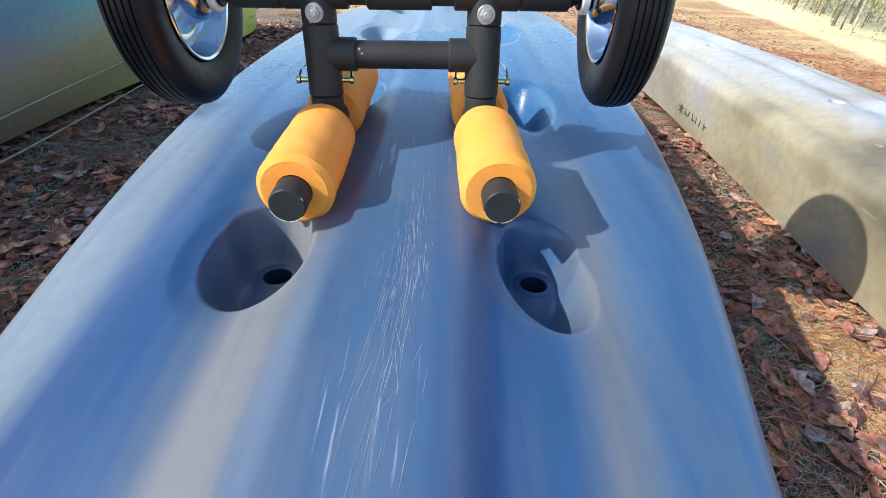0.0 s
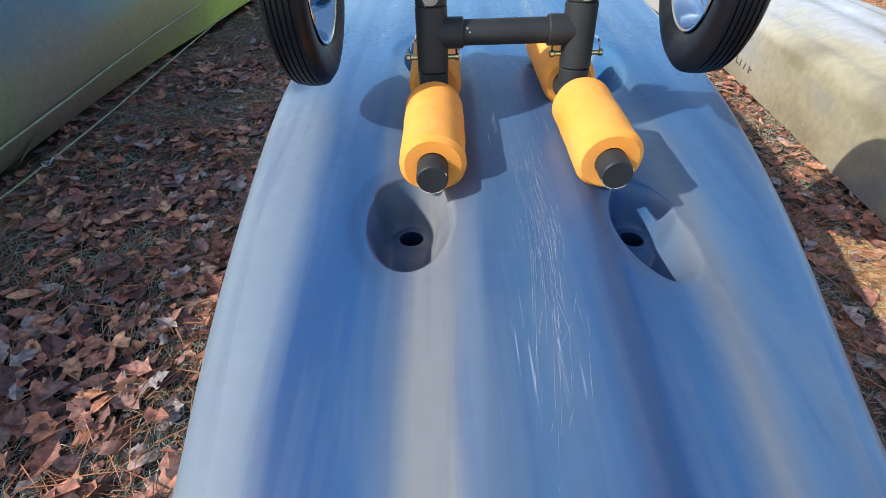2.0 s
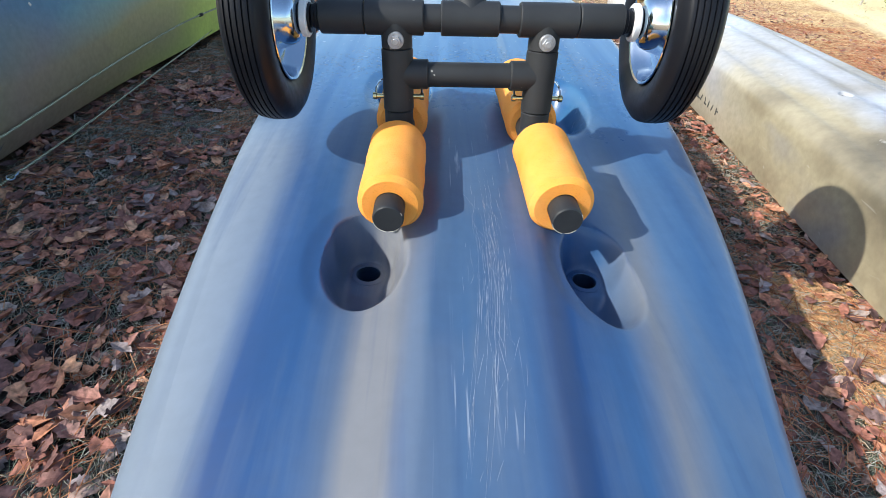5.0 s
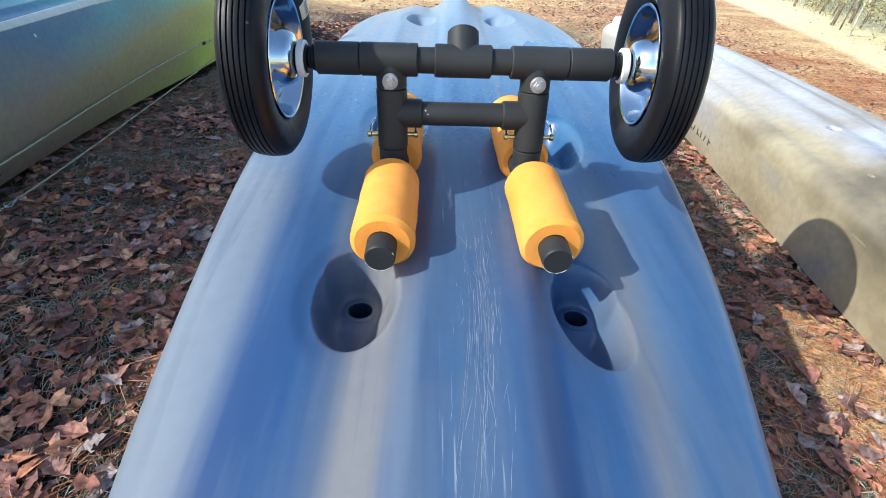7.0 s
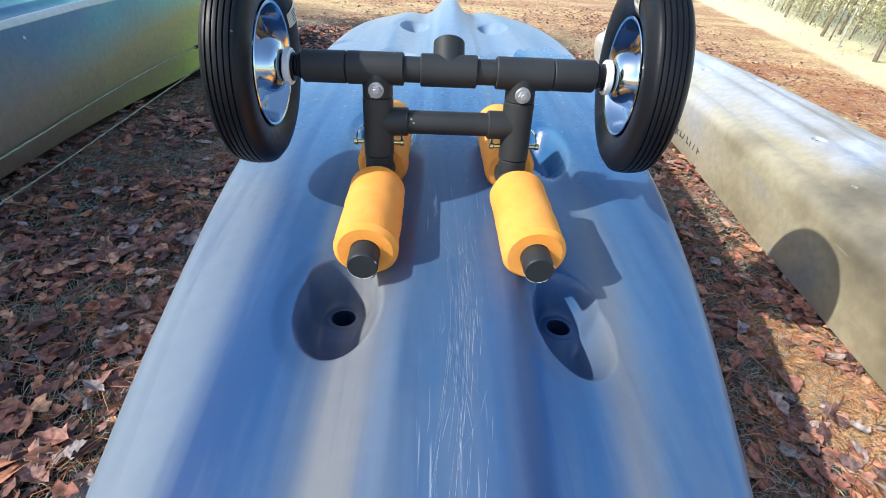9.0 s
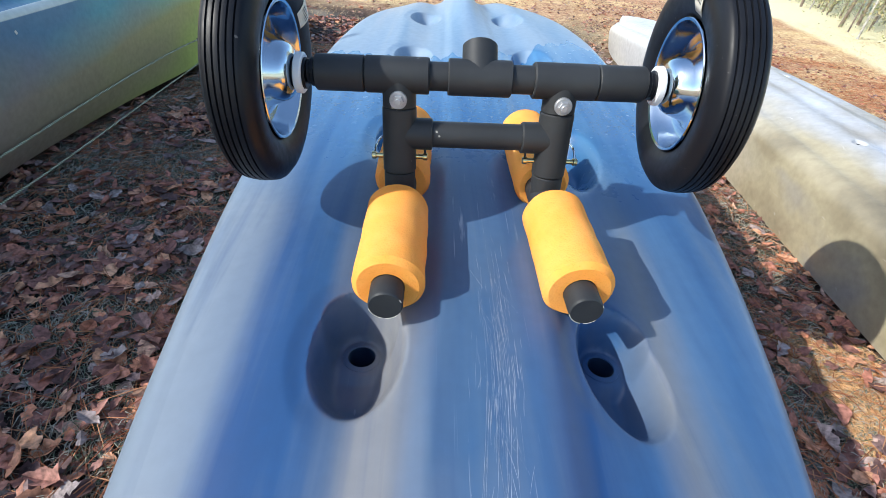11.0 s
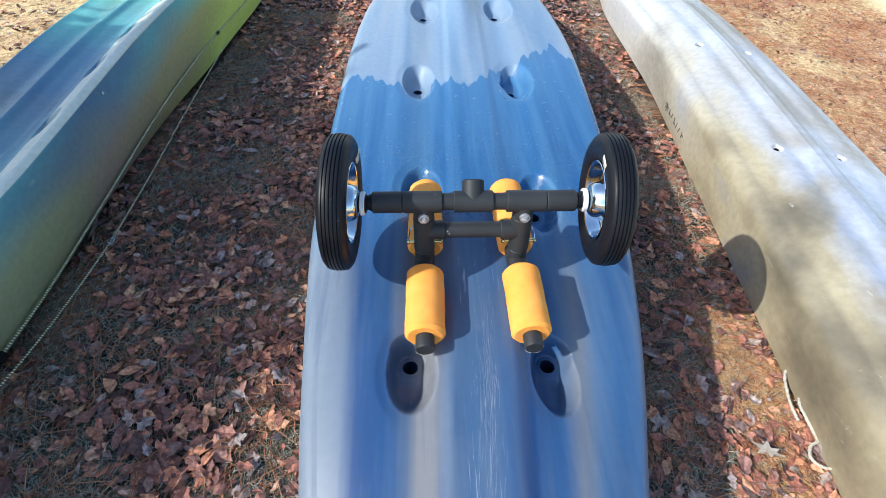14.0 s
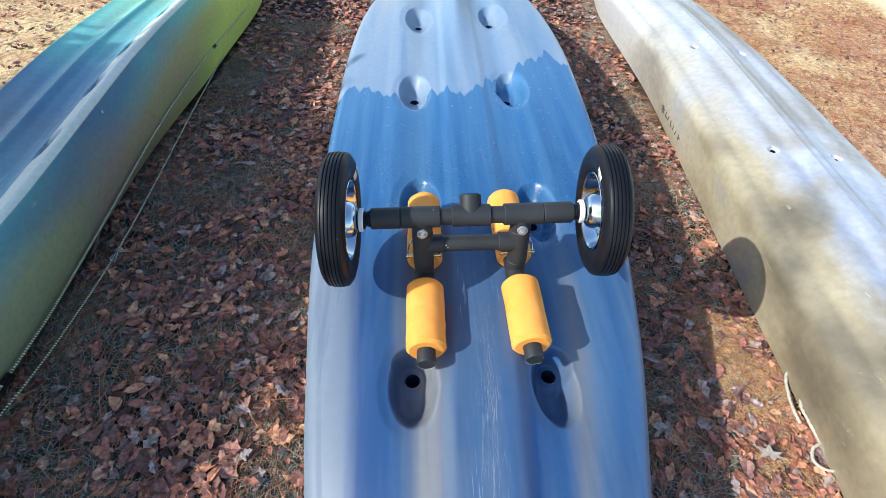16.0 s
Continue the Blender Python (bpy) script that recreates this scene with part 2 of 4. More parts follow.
def green_hull_material():
    """Soft clouds of teal, navy, brown and olive plastic; lighter and greener towards the far end."""
    m = Mat("green_camo_plastic", 0.34, 0, 0.4)
    x, y, z = m.xyz()
    a = m.noise(2.0, 2, (1.0, 0.8, 1.5), 0.4, 0.2)
    b = m.noise(7.0, 4, (1.0, 0.4, 1.0))
    yy = m.math("ADD", y, m.math("ADD", m.math("MULTIPLY", m.math("SUBTRACT", a, 0.5), 1.1), m.math("MULTIPLY", m.math("SUBTRACT", z, 0.2), -0.9)))
    u = m.math("ADD", m.math("MULTIPLY", yy, 0.333), 0.333, True)
    low = m.ramp(u, [(0.08, (0.29, 0.43, 0.35)), (0.26, (0.32, 0.39, 0.24)), (0.38, (0.33, 0.35, 0.185)), (0.48, (0.32, 0.30, 0.185)), (0.58, (0.38, 0.285, 0.205)), (0.70, (0.42, 0.335, 0.18)),
                     (0.80, (0.50, 0.52, 0.15)), (0.90, (0.70, 0.78, 0.17))])
    high = m.ramp(u, [(0.10, (0.156, 0.520, 0.499)), (0.30, (0.140, 0.374, 0.398)), (0.45, (0.091, 0.179, 0.280)), (0.60, (0.112, 0.244, 0.338)), (0.76, (0.169, 0.520, 0.453)), (0.92, (0.281, 0.800, 0.586))])
    up = m.n("MapRange")
    up.inputs["From Min"].default_value, up.inputs["From Max"].default_value = 0.225, 0.345
    m.l(m.math("ADD", z, m.math("MULTIPLY", m.math("SUBTRACT", a, 0.5), 0.22)), up.inputs["Value"])
    col = m.mix(up.outputs[0], low, high)
    along = m.math("ADD", m.math("MULTIPLY", y, 0.25), 0.25, True)
    bend = m.math("SUBTRACT", m.grey(along, [(0.225, 0.135), (0.30, 0.1229), (0.3875, 0.090), (0.475, 0.0572), (0.55, 0.045), (0.65, 0.045), (0.775, 0.070), (0.90, 0.095)]), 0.1)
    x = m.math("SUBTRACT", x, bend)
    inner = m.math("ADD", 0.118, m.math("MULTIPLY", m.math("SUBTRACT", b, 0.5), 0.006))
    stripe = m.math("MULTIPLY", m.math("MULTIPLY", m.math("SUBTRACT", x, inner), 400.0, True), m.math("MULTIPLY", m.math("SUBTRACT", m.math("SUBTRACT", z, m.math("MULTIPLY", m.math("SUBTRACT", x, 0.17), 0.6)), 0.353), 400.0, True))
    col = m.mix(m.math("MULTIPLY", stripe, 0.9), col, m.ramp(b, [(0.3, (0.60, 0.62, 0.52)), (0.7, (0.72, 0.72, 0.64))]))
    mot = m.noise(60, 5)
    col = m.mix(1.0, col, m.grey(mot, [(0.3, 0.88), (0.7, 1.04)]), "MULTIPLY")
    thin = m.noise(120, 1, (1.0, 0.07, 0.5), 0.5, 0.6)
    col = m.mix(m.grey(thin, [(0.74, 0.0), (0.79, 0.30)]), col, (0.45, 0.46, 0.40))
    speck = m.noise(170, 2)
    col = m.mix(m.grey(speck, [(0.76, 0.0), (0.80, 0.45)]), col, (0.55, 0.55, 0.48))
    m.color(col)
    m.rough(m.grey(mot, [(0.3, 0.44), (0.7, 0.34)]))
    m.bump(m.noise(240, 3), 0.10, 0.0008)
    return m.m


def foam_material():
    m = Mat("orange_foam", 0.85, 0, 0.25)
    v = m.n("TexVoronoi")
    v.inputs["Scale"].default_value = 430.0
    m.l(m.coords(), v.inputs["Vector"])
    a, b = m.noise(300, 3), m.noise(14, 3)
    col = m.ramp(b, [(0.3, (0.92, 0.33, 0.048)), (0.7, (0.95, 0.41, 0.10))])
    col = m.mix(m.math("MULTIPLY", m.grey(v.outputs["Distance"], [(0.1, 0.50), (0.40, 0.0)]), m.grey(m.noise(120, 3), [(0.42, 0.15), (0.58, 1.0)])), col, (0.62, 0.19, 0.015))
    m.color(col)
    m.b.inputs["Subsurface Weight"].default_value = 0.12
    m.b.inputs["Subsurface Radius"].default_value = (0.012, 0.004, 0.001)
    m.bump(m.math("ADD", v.outputs["Distance"], m.math("MULTIPLY", a, 0.5)), 0.30, 0.0008)
    return m.m


def pipe_material():
    m = Mat("dark_painted_pvc", 0.55, 0, 0.35)
    a, b = m.noise(500, 3), m.noise(12, 4)
    col = m.ramp(b, [(0.3, (0.017, 0.019, 0.022)), (0.7, (0.032, 0.034, 0.036))])
    nick = m.noise(75, 2)
    col = m.mix(m.grey(nick, [(0.76, 0.0), (0.79, 0.6)]), col, (0.45, 0.44, 0.40))
    m.color(col)
    m.rough(m.grey(b, [(0.3, 0.62), (0.7, 0.48)]))
    m.bump(a, 0.15, 0.0005)
    return m.m


def rubber_material():
    m = Mat("black_rubber", 0.46, 0, 0.20)
    a, b = m.noise(90, 5), m.noise(9, 4)
    col = m.ramp(b, [(0.35, (0.005, 0.006, 0.009)), (0.75, (0.012, 0.013, 0.017))])
    col = m.mix(m.grey(m.noise(160, 2), [(0.72, 0.0), (0.77, 0.5)]), col, (0.14, 0.14, 0.145))
    m.color(col)
    m.rough(m.grey(a, [(0.3, 0.5), (0.7, 0.36)]))
    m.bump(a, 0.12, 0.0008)
    return m.m


def leaf_material(name, per_island=True):
    m = Mat(name, 0.7, 0, 0.3)
    r = m.island() if per_island else m.rand()
    col = m.ramp(r, [(0.0, (0.091, 0.052, 0.051)), (0.22, (0.274, 0.123, 0.096)), (0.42, (0.456, 0.180, 0.120)), (0.56, (0.217, 0.154, 0.148)), (0.72, (0.547, 0.222, 0.125)), (0.87, (0.638, 0.342, 0.199)), (0.94, (0.365, 0.296, 0.285)), (1.0, (0.40, 0.31, 0.26))])
    a, b = m.noise(95, 5), m.noise(30, 3)
    col = m.mix(1.0, col, m.grey(a, [(0.3, 0.40), (0.7, 1.45)]), "MULTIPLY")
    col = m.mix(m.grey(b, [(0.55, 0.0), (0.72, 0.55)]), col, (0.045, 0.026, 0.022))
    m.color(col)
    m.bump(m.math("ADD", a, b), 0.7, 0.002)
    return m.m


def ground_material():
    m = Mat("leaf_litter_soil", 0.9, 0, 0.2)
    a, b, c = m.noise(75, 6, rough=0.75), m.noise(2.2, 4), m.noise(0.35, 4)
    # soil round the kayaks is coloured dark to imitate their shade
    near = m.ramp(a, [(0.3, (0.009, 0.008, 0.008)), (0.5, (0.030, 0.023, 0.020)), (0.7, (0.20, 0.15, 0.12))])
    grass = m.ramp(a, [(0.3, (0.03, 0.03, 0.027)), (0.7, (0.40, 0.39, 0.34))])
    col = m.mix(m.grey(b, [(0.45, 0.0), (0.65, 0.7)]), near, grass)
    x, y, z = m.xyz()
    # farther out the brighter litter colour stands in for full sun
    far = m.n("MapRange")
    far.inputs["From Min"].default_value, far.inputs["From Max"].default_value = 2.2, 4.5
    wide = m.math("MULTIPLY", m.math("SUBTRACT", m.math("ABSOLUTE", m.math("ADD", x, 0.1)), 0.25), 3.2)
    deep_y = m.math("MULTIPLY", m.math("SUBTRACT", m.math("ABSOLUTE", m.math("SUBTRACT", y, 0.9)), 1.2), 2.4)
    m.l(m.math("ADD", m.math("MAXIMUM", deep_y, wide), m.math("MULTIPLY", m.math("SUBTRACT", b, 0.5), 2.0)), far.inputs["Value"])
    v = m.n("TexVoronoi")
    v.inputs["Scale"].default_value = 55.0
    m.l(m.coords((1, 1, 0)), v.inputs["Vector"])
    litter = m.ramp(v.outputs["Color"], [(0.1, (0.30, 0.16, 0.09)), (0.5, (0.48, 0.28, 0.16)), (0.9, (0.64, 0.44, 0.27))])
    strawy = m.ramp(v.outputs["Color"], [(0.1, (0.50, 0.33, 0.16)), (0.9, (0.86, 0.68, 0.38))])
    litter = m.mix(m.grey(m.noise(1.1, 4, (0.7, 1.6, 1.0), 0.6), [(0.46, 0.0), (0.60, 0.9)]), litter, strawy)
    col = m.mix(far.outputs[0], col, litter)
    field = m.n("MapRange")
    field.inputs["From Min"].default_value, field.inputs["From Max"].default_value = 3.16, 3.30
    e = m.math("SUBTRACT", x, m.math("MULTIPLY", m.math("SUBTRACT", y, 3.0), 0.22))
    m.l(m.math("ADD", e, m.math("MULTIPLY", m.math("SUBTRACT", c, 0.5), 0.25)), field.inputs["Value"])
    col = m.mix(field.outputs[0], col, (0.82, 0.75, 0.48))
    m.color(col)
    m.bump(m.math("ADD", a, m.math("MULTIPLY", v.outputs["Distance"], 0.6)), 0.6, 0.012)
    return m.m


M_BLUE = blue_hull_material()
M_GREEN = green_hull_material()
M_TAN = tan_hull_material()
M_FOAM, M_PIPE, M_RUBBER = foam_material(), pipe_material(), rubber_material()
M_ZINC = simple("zinc_plated_steel", (0.54, 0.63, 0.72), 0.13, 1.0, 0.12, 40, 0.05, 0.0004)
M_BRASSY = simple("yellow_zinc_wire", (0.72, 0.60, 0.30), 0.25, 1.0, 0.2, 60)
M_WHITE = simple("white_nylon", (0.78, 0.79, 0.80), 0.4, 0, 0.1, 40)
M_LABEL = simple("paper_label", (0.74, 0.70, 0.60), 0.6, 0, 0.1, 60)
M_INK = simple("black_ink", (0.02, 0.02, 0.022), 0.6, 0, 0.2, 90)
M_PRINT = simple("grey_print", (0.09, 0.09, 0.085), 0.6, 0, 0.4, 160)
# near-black that paints the shade inside holes and slots
M_HOLE_SHADE = simple("hole_shade", (0.008, 0.009, 0.012), 0.8, 0, 0.2, 40, spec=0.1)
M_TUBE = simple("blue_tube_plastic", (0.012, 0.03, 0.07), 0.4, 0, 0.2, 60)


def cord_material():
    """Two-tone twisted cord: pale strands with dark gaps between."""
    m = Mat("pale_cord", 0.8, 0, 0.3)
    x, y, z = m.xyz()
    s = m.math("SINE", m.math("ADD", m.math("MULTIPLY", y, 900.0), m.math("MULTIPLY", z, 300.0)))
    m.color(m.ramp(s, [(0.2, (0.14, 0.15, 0.07)), (0.5, (0.85, 0.82, 0.60))]))
    return m.m


M_CORD = cord_material()
M_ROPE = simple("white_rope", (0.60, 0.55, 0.45), 0.85, 0, 0.25, 200, 0.5, 0.001)
M_LEAF, M_LEAF1 = leaf_material("fallen_leaf"), leaf_material("fallen_leaf_single", False)
M_GROUND = ground_material()


# ---- builders ----
def mesh_of(bm, name, mats, smooth=True):
    me = bpy.data.meshes.new(name)
    bm.normal_update()
    bm.to_mesh(me)
    bm.free()
    for mt in mats if isinstance(mats, (list, tuple)) else [mats]:
        me.materials.append(mt)
    if smooth:
        me.polygons.foreach_set("use_smooth", [True] * len(me.polygons))
        me.set_sharp_from_angle(angle=radians(38))
    return me


def part(name, bm, material, parent, label="", smooth=True):
    ob = new(name, mesh_of(bm, name, material, smooth))
    ob.parent = parent
    return tagged(ob, label) if label else ob


def thing(name, place=None, label="", category="", group="", kind=""):
    ob = new(name)
    ob.empty_display_size = 0.05
    if place is not None:
        ob.matrix_world = place
    return tagged(ob, label, category, group, kind)


def lathe(profile, segs=48, axis="X", bm=None, m=None):
    """Turn (along, radius) pairs round an axis."""
    bm = bm or bmesh.new()
    rings = []
    for a, r in profile:
        ring = []
        for i in range(segs):
            t = 2 * math.pi * i / segs
            c, s = r * math.cos(t), r * math.sin(t)
            v = Vector((a, c, s)) if axis == "X" else Vector((c, a, s)) if axis == "Y" else Vector((c, s, a))
            ring.append(bm.verts.new(m @ v if m else v))
        rings.append(ring)
    for r0, r1 in zip(rings, rings[1:]):
        for i in range(segs):
            j = (i + 1) % segs
            bm.faces.new((r0[i], r0[j], r1[j], r1[i]))
    for ring, flip in ((rings[0], True), (rings[-1], False)):
        if (ring[0].co - ring[segs // 2].co).length > 1e-5:
            bm.faces.new(ring if flip else ring[::-1])
    return bm


def rod(bm, p0, p1, r0, r1=None, segs=24, bevel=0.0, hollow=False):
    """A round bar between two points, its rims softened by bevel."""
    p0, p1 = Vector(p0), Vector(p1)
    ln = (p1 - p0).length
    m = Matrix.Translation(p0) @ (p1 - p0).to_track_quat("Z", "Y").to_matrix().to_4x4()
    r1 = r0 if r1 is None else r1
    prof = [(0, r0 - bevel), (bevel, r0), (ln - bevel, r1), (ln, r1 - bevel)] if bevel else [(0, r0), (ln, r1)]
    return lathe(prof, segs, "Z", bm, m)


def tube_path(bm, pts, r, segs=8, twist=0.0):
    """A round cord along points; twist gives it a laid look."""
    pts = [Vector(p) for p in pts]
    rings = []
    for i, p in enumerate(pts):
        d = (pts[min(i + 1, len(pts) - 1)] - pts[max(i - 1, 0)]).normalized()
        side = d.cross(Vector((0, 0, 1)))
        side = side.normalized() if side.length > 1e-4 else Vector((1, 0, 0))
        up = side.cross(d)
        ring = []
        for k in range(segs):
            a = 2 * math.pi * k / segs
            rr = r * (1 + (0.22 * math.cos(3 * a + i * twist) if twist else 0))
            ring.append(bm.verts.new(p + rr * (math.cos(a) * side + math.sin(a) * up)))
        rings.append(ring)
    for a, b in zip(rings, rings[1:]):
        for k in range(segs):
            bm.faces.new((a[k], a[(k + 1) % segs], b[(k + 1) % segs], b[k]))
    bm.faces.new(rings[0][::-1])
    bm.faces.new(rings[-1])
    return bm


def spline(pts, n):
    """Catmull-Rom through points."""
    pts = [Vector(p) for p in pts]
    pts = [2 * pts[0] - pts[1], *pts, 2 * pts[-1] - pts[-2]]
    out = []
    for i in range(1, len(pts) - 2):
        for k in range(n):
            t = k / n
            a, b, c, d = pts[i - 1:i + 3]
            out.append(0.5 * ((2 * b) + (c - a) * t + (2 * a - 5 * b + 4 * c - d) * t * t + (3 * b - a - 3 * c + d) * t ** 3))
    return out + [pts[-2]]


def box(bm, size, m=None, bevel=0.0):
    got = bmesh.ops.create_cube(bm, size=1.0)["verts"]
    bmesh.ops.scale(bm, verts=got, vec=size)
    if bevel:
        bmesh.ops.bevel(bm, geom=list({e for v in got for e in v.link_edges}), offset=bevel, segments=2, affect="EDGES", profile=0.5)
        got = list(bm.verts) if len(bm.verts) < 60 else got
    if m is not None:
        bmesh.ops.transform(bm, matrix=m, verts=got)
    return bm


def table(rows, y):
    """Smooth lookup in (y, value) rows."""
    ys, vs = zip(*rows)
    if y <= ys[0]:
        return vs[0]
    for (a, va), (b, vb) in zip(rows, rows[1:]):
        if y <= b:
            t = (y - a) / (b - a)
            i = rows.index((a, va))
            m0 = (vb - rows[i - 1][1]) / (b - rows[i - 1][0]) if i else (vb - va) / (b - a)
            m1 = (rows[i + 2][1] - va) / (rows[i + 2][0] - a) if i + 2 < len(rows) else (vb - va) / (b - a)
            h, t2, t3 = b - a, t * t, t ** 3
            return (2 * t3 - 3 * t2 + 1) * va + (t3 - 2 * t2 + t) * h * m0 + (-2 * t3 + 3 * t2) * vb + (t3 - t2) * h * m1
    return vs[-1]


def smooth(a, b, v):
    t = min(1.0, max(0.0, (v - a) / (b - a)))
    return t * t * (3 - 2 * t)


def hull(width, crown, edge, base, relief, wells=(), lean=lambda y: 0.0, fine=0.012, rim=0.035, section=lambda n: n ** 2.6, mid=lambda y: 0.0, tuck=1.4):
    """An overturned hull as one sheet. width: half width by y; crown, edge: heights of keel line and chine by y;
    base: how far the gunwale lies inside the chine; relief(x, y, w): height added to the bottom.
    wells: scupper wells (x, y, half width, half length, depth, hole x, hole y, hole radius)."""
    y0, y1 = width[0][0], width[-1][0]
    ys, y = [], y0
    while y < y1:
        ys.append(y)
        near = any(abs(y - w[1]) < w[3] + 0.02 for w in wells)
        y += 0.0027 if near else 0.02
    ys.append(y1)
    # across, as shares of the half width
    bands = sorted({round(abs(w[0]) * 1000) for w in wells})
    us, u = [], 0.0
    lo, hi = (min(bands) / 1000 - 0.085, max(bands) / 1000 + 0.085) if bands else (9, 9)
    wmax = max(v for _, v in width)
    while u < 0.93:
        us.append(u)
        u += 0.0021 / wmax if lo < u * wmax < hi else fine / wmax
    top = [-v for v in us[:0:-1]] + us

    def bottom(x, y, w, zc, ze, r):
        """Height of the bottom, wells sunk in."""
        n = min(1.0, abs(x) / max(1e-6, w - r))
        z = zc + (ze - zc) * section(n) + relief(x, y, w) * (1 - n ** 8)
        for wx, wy, a, b, dep, hx, hy, hr in wells:
            ex, ey = (x + mid(y) - wx) / a, (y - wy) / b
            q = ex * ex + ey * ey
            if q < 3.2:
                slope = 0.80 + 0.20 * smooth(-1.0, 0.2, ey)
                inner, outer = (ex - 0.10) ** 2 + ey * ey - 0.14, 1.40 - (ex - 0.24) ** 2 - ey * ey
                t = 1.0 if outer <= 0 else max(0.0, inner) / (max(0.0, inner) + outer)
                z -= dep * slope * (1 - smooth(0.0, 1.0, t)) + 0.004 * (1 - smooth(0.9, 2.2, q))
        return z

    def at(y):
        w = max(0.004, table(width, y))
        return w, table(crown, y), table(edge, y), min(rim, w * 0.5)

    # a flat seat round each drain hole
    levels = [(well, bottom(well[5] - mid(well[6]), well[6], *at(well[6]))) for well in wells]
    bm = bmesh.new()
    rows = []
    for y in ys:
        w, zc, ze, ln, bs = max(0.004, table(width, y)), table(crown, y), table(edge, y), lean(y), base(y)
        row = []

        def put(x, z):
            row.append(bm.verts.new((x + mid(y), y, max(0.0, z + ln * x / w))))

        side = []
        r = min(rim, w * 0.5)
        for k in range(9):                      # rounded chine and the side below it
            a = math.pi / 2 * k / 8
            side.append((w - r + r * math.sin(a), ze - r + r * math.cos(a)))
        zb = ze - r
        for k in range(1, 11):
            t = k / 10
            side.append((w - bs * t ** tuck, zb * (1 - t)))
        for x, z in reversed(side):
            put(-x, z)
        for v in top:
            x = v * (w - r) / 0.93
            z = bottom(x, y, w, zc, ze, r)
            for well, level in levels:
                d = math.hypot(x + mid(y) - well[5], y - well[6]) / well[7]
                if d < 2.8:
                    k = 1 - smooth(1.55, 2.8, d)
                    z += (level - z) * k
            put(x, z)
        for x, z in side:
            put(x, z)
        rows.append(row)
    for r0, r1 in zip(rows, rows[1:]):
        for i in range(len(r0) - 1):
            bm.faces.new((r0[i], r0[i + 1], r1[i + 1], r1[i]))
    bm.faces.new(rows[0])
    bm.faces.new(rows[-1][::-1])
    dead = []
    for f in bm.faces:
        c = f.calc_center_median()
        if any((c.x - w[5]) ** 2 + (c.y - w[6]) ** 2 < (w[7] * 1.2) ** 2 and c.z > 0.58 * table(crown, c.y) for w in wells):
            dead.append(f)
    bmesh.ops.delete(bm, geom=dead, context="FACES")
    return bm, {i: level + lean(w[6]) * (w[5] - mid(w[6])) / table(width, w[6]) for i, (w, level) in enumerate(levels)}


def scupper_tube(parent, w, z, mat, name="scupper_tube", rim=None, flange=1.50):
    """The drain hole's rim in the hull's own plastic, shade-black on the tan hull, and the dark tube below it."""
    hx, hy, r = w[5], w[6], w[7]
    m = Matrix.Translation((hx, hy, z))
    bm = lathe([(-0.004, r * flange), (0.0006, r * (flange - 0.08)), (0.0018, r * 1.10), (0.0016, r * 1.04), (0.0, r)], 32, "Z", None, m)
    bmesh.ops.delete(bm, geom=[f for f in bm.faces if len(f.verts) > 4], context="FACES_ONLY")
    part("scupper_rim", bm, rim or mat, parent)
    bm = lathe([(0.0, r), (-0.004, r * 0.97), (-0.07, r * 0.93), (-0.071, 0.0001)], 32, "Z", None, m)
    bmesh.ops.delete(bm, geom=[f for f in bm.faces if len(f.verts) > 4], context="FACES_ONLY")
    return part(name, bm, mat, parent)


# ---- ground ----
def ground():
    bm = bmesh.new()
    ring = [0.0]
    for step, stop in ((0.05, 3.0), (0.25, 8.0), (2.0, 40.0), (30.0, 400.0)):
        while ring[-1] < stop:
            ring.append(ring[-1] + step)
    axis = [-v for v in ring[:0:-1]] + ring
    grid = []
    for yy in axis:
        row = []
        for xx in axis:
            y = yy + 0.8
            flat = 1 - smooth(5, 9, max(abs(xx), abs(yy)))
            z = (0.012 * noise.noise(Vector((xx * 5, y * 5, 0))) + 0.010 * noise.noise(Vector((xx * 1.4, y * 1.4, 3)))) * flat - 0.016
            row.append(bm.verts.new((xx, y, z)))
        grid.append(row)
    for a, b in zip(grid, grid[1:]):
        for i in range(len(a) - 1):
            bm.faces.new((a[i], a[i + 1], b[i + 1], b[i]))
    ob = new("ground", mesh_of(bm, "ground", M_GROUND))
    tagged(ob, "brown soil with fallen leaves and thin dry grass", "ground", kind="structure")


ground()


def blue_section(n):
    t = max(0.0, (n - 0.42) / 0.58)
    return t ** 1.5


def blue_mid(y):
    """The keel line runs a little askew."""
    return table([(-1.35, -0.05), (-0.5, -0.024), (-0.2, -0.005), (0.13, 0.009), (0.5, 0.020), (0.85, 0.029), (1.2, 0.036), (1.7, 0.043), (2.8, 0.05)], y)


BLUE_CROWN = [(-1.35, 0.16), (-0.9, 0.255), (-0.5, 0.293), (-0.2, 0.306), (0.1, 0.316), (0.5, 0.325), (1.0, 0.328), (1.6, 0.314), (2.2, 0.27), (2.75, 0.19)]


def blue_relief(x, y, w):
    ax = abs(x - 0.01)
    bow = smooth(0.8, 2.1, y)
    z = 0.006 * (1 - smooth(0.055, 0.085, ax))                     # flat keel panel
    z -= 0.007 * math.exp(-((ax - 0.135) / 0.045) ** 2) * (1 - 0.5 * bow)
    z += 0.003 * math.exp(-((ax - 0.225) / 0.03) ** 2)             # outer strake
    z -= 0.020 * math.exp(-((x - 0.215) / 0.060) ** 2) * smooth(-0.5, -0.25, y) * (1 - smooth(0.0, 0.3, y))
    z += bow * (0.075 * math.exp(-(ax / 0.045) ** 2) - 0.02 * math.exp(-((ax - 0.12) / 0.05) ** 2))
    return z


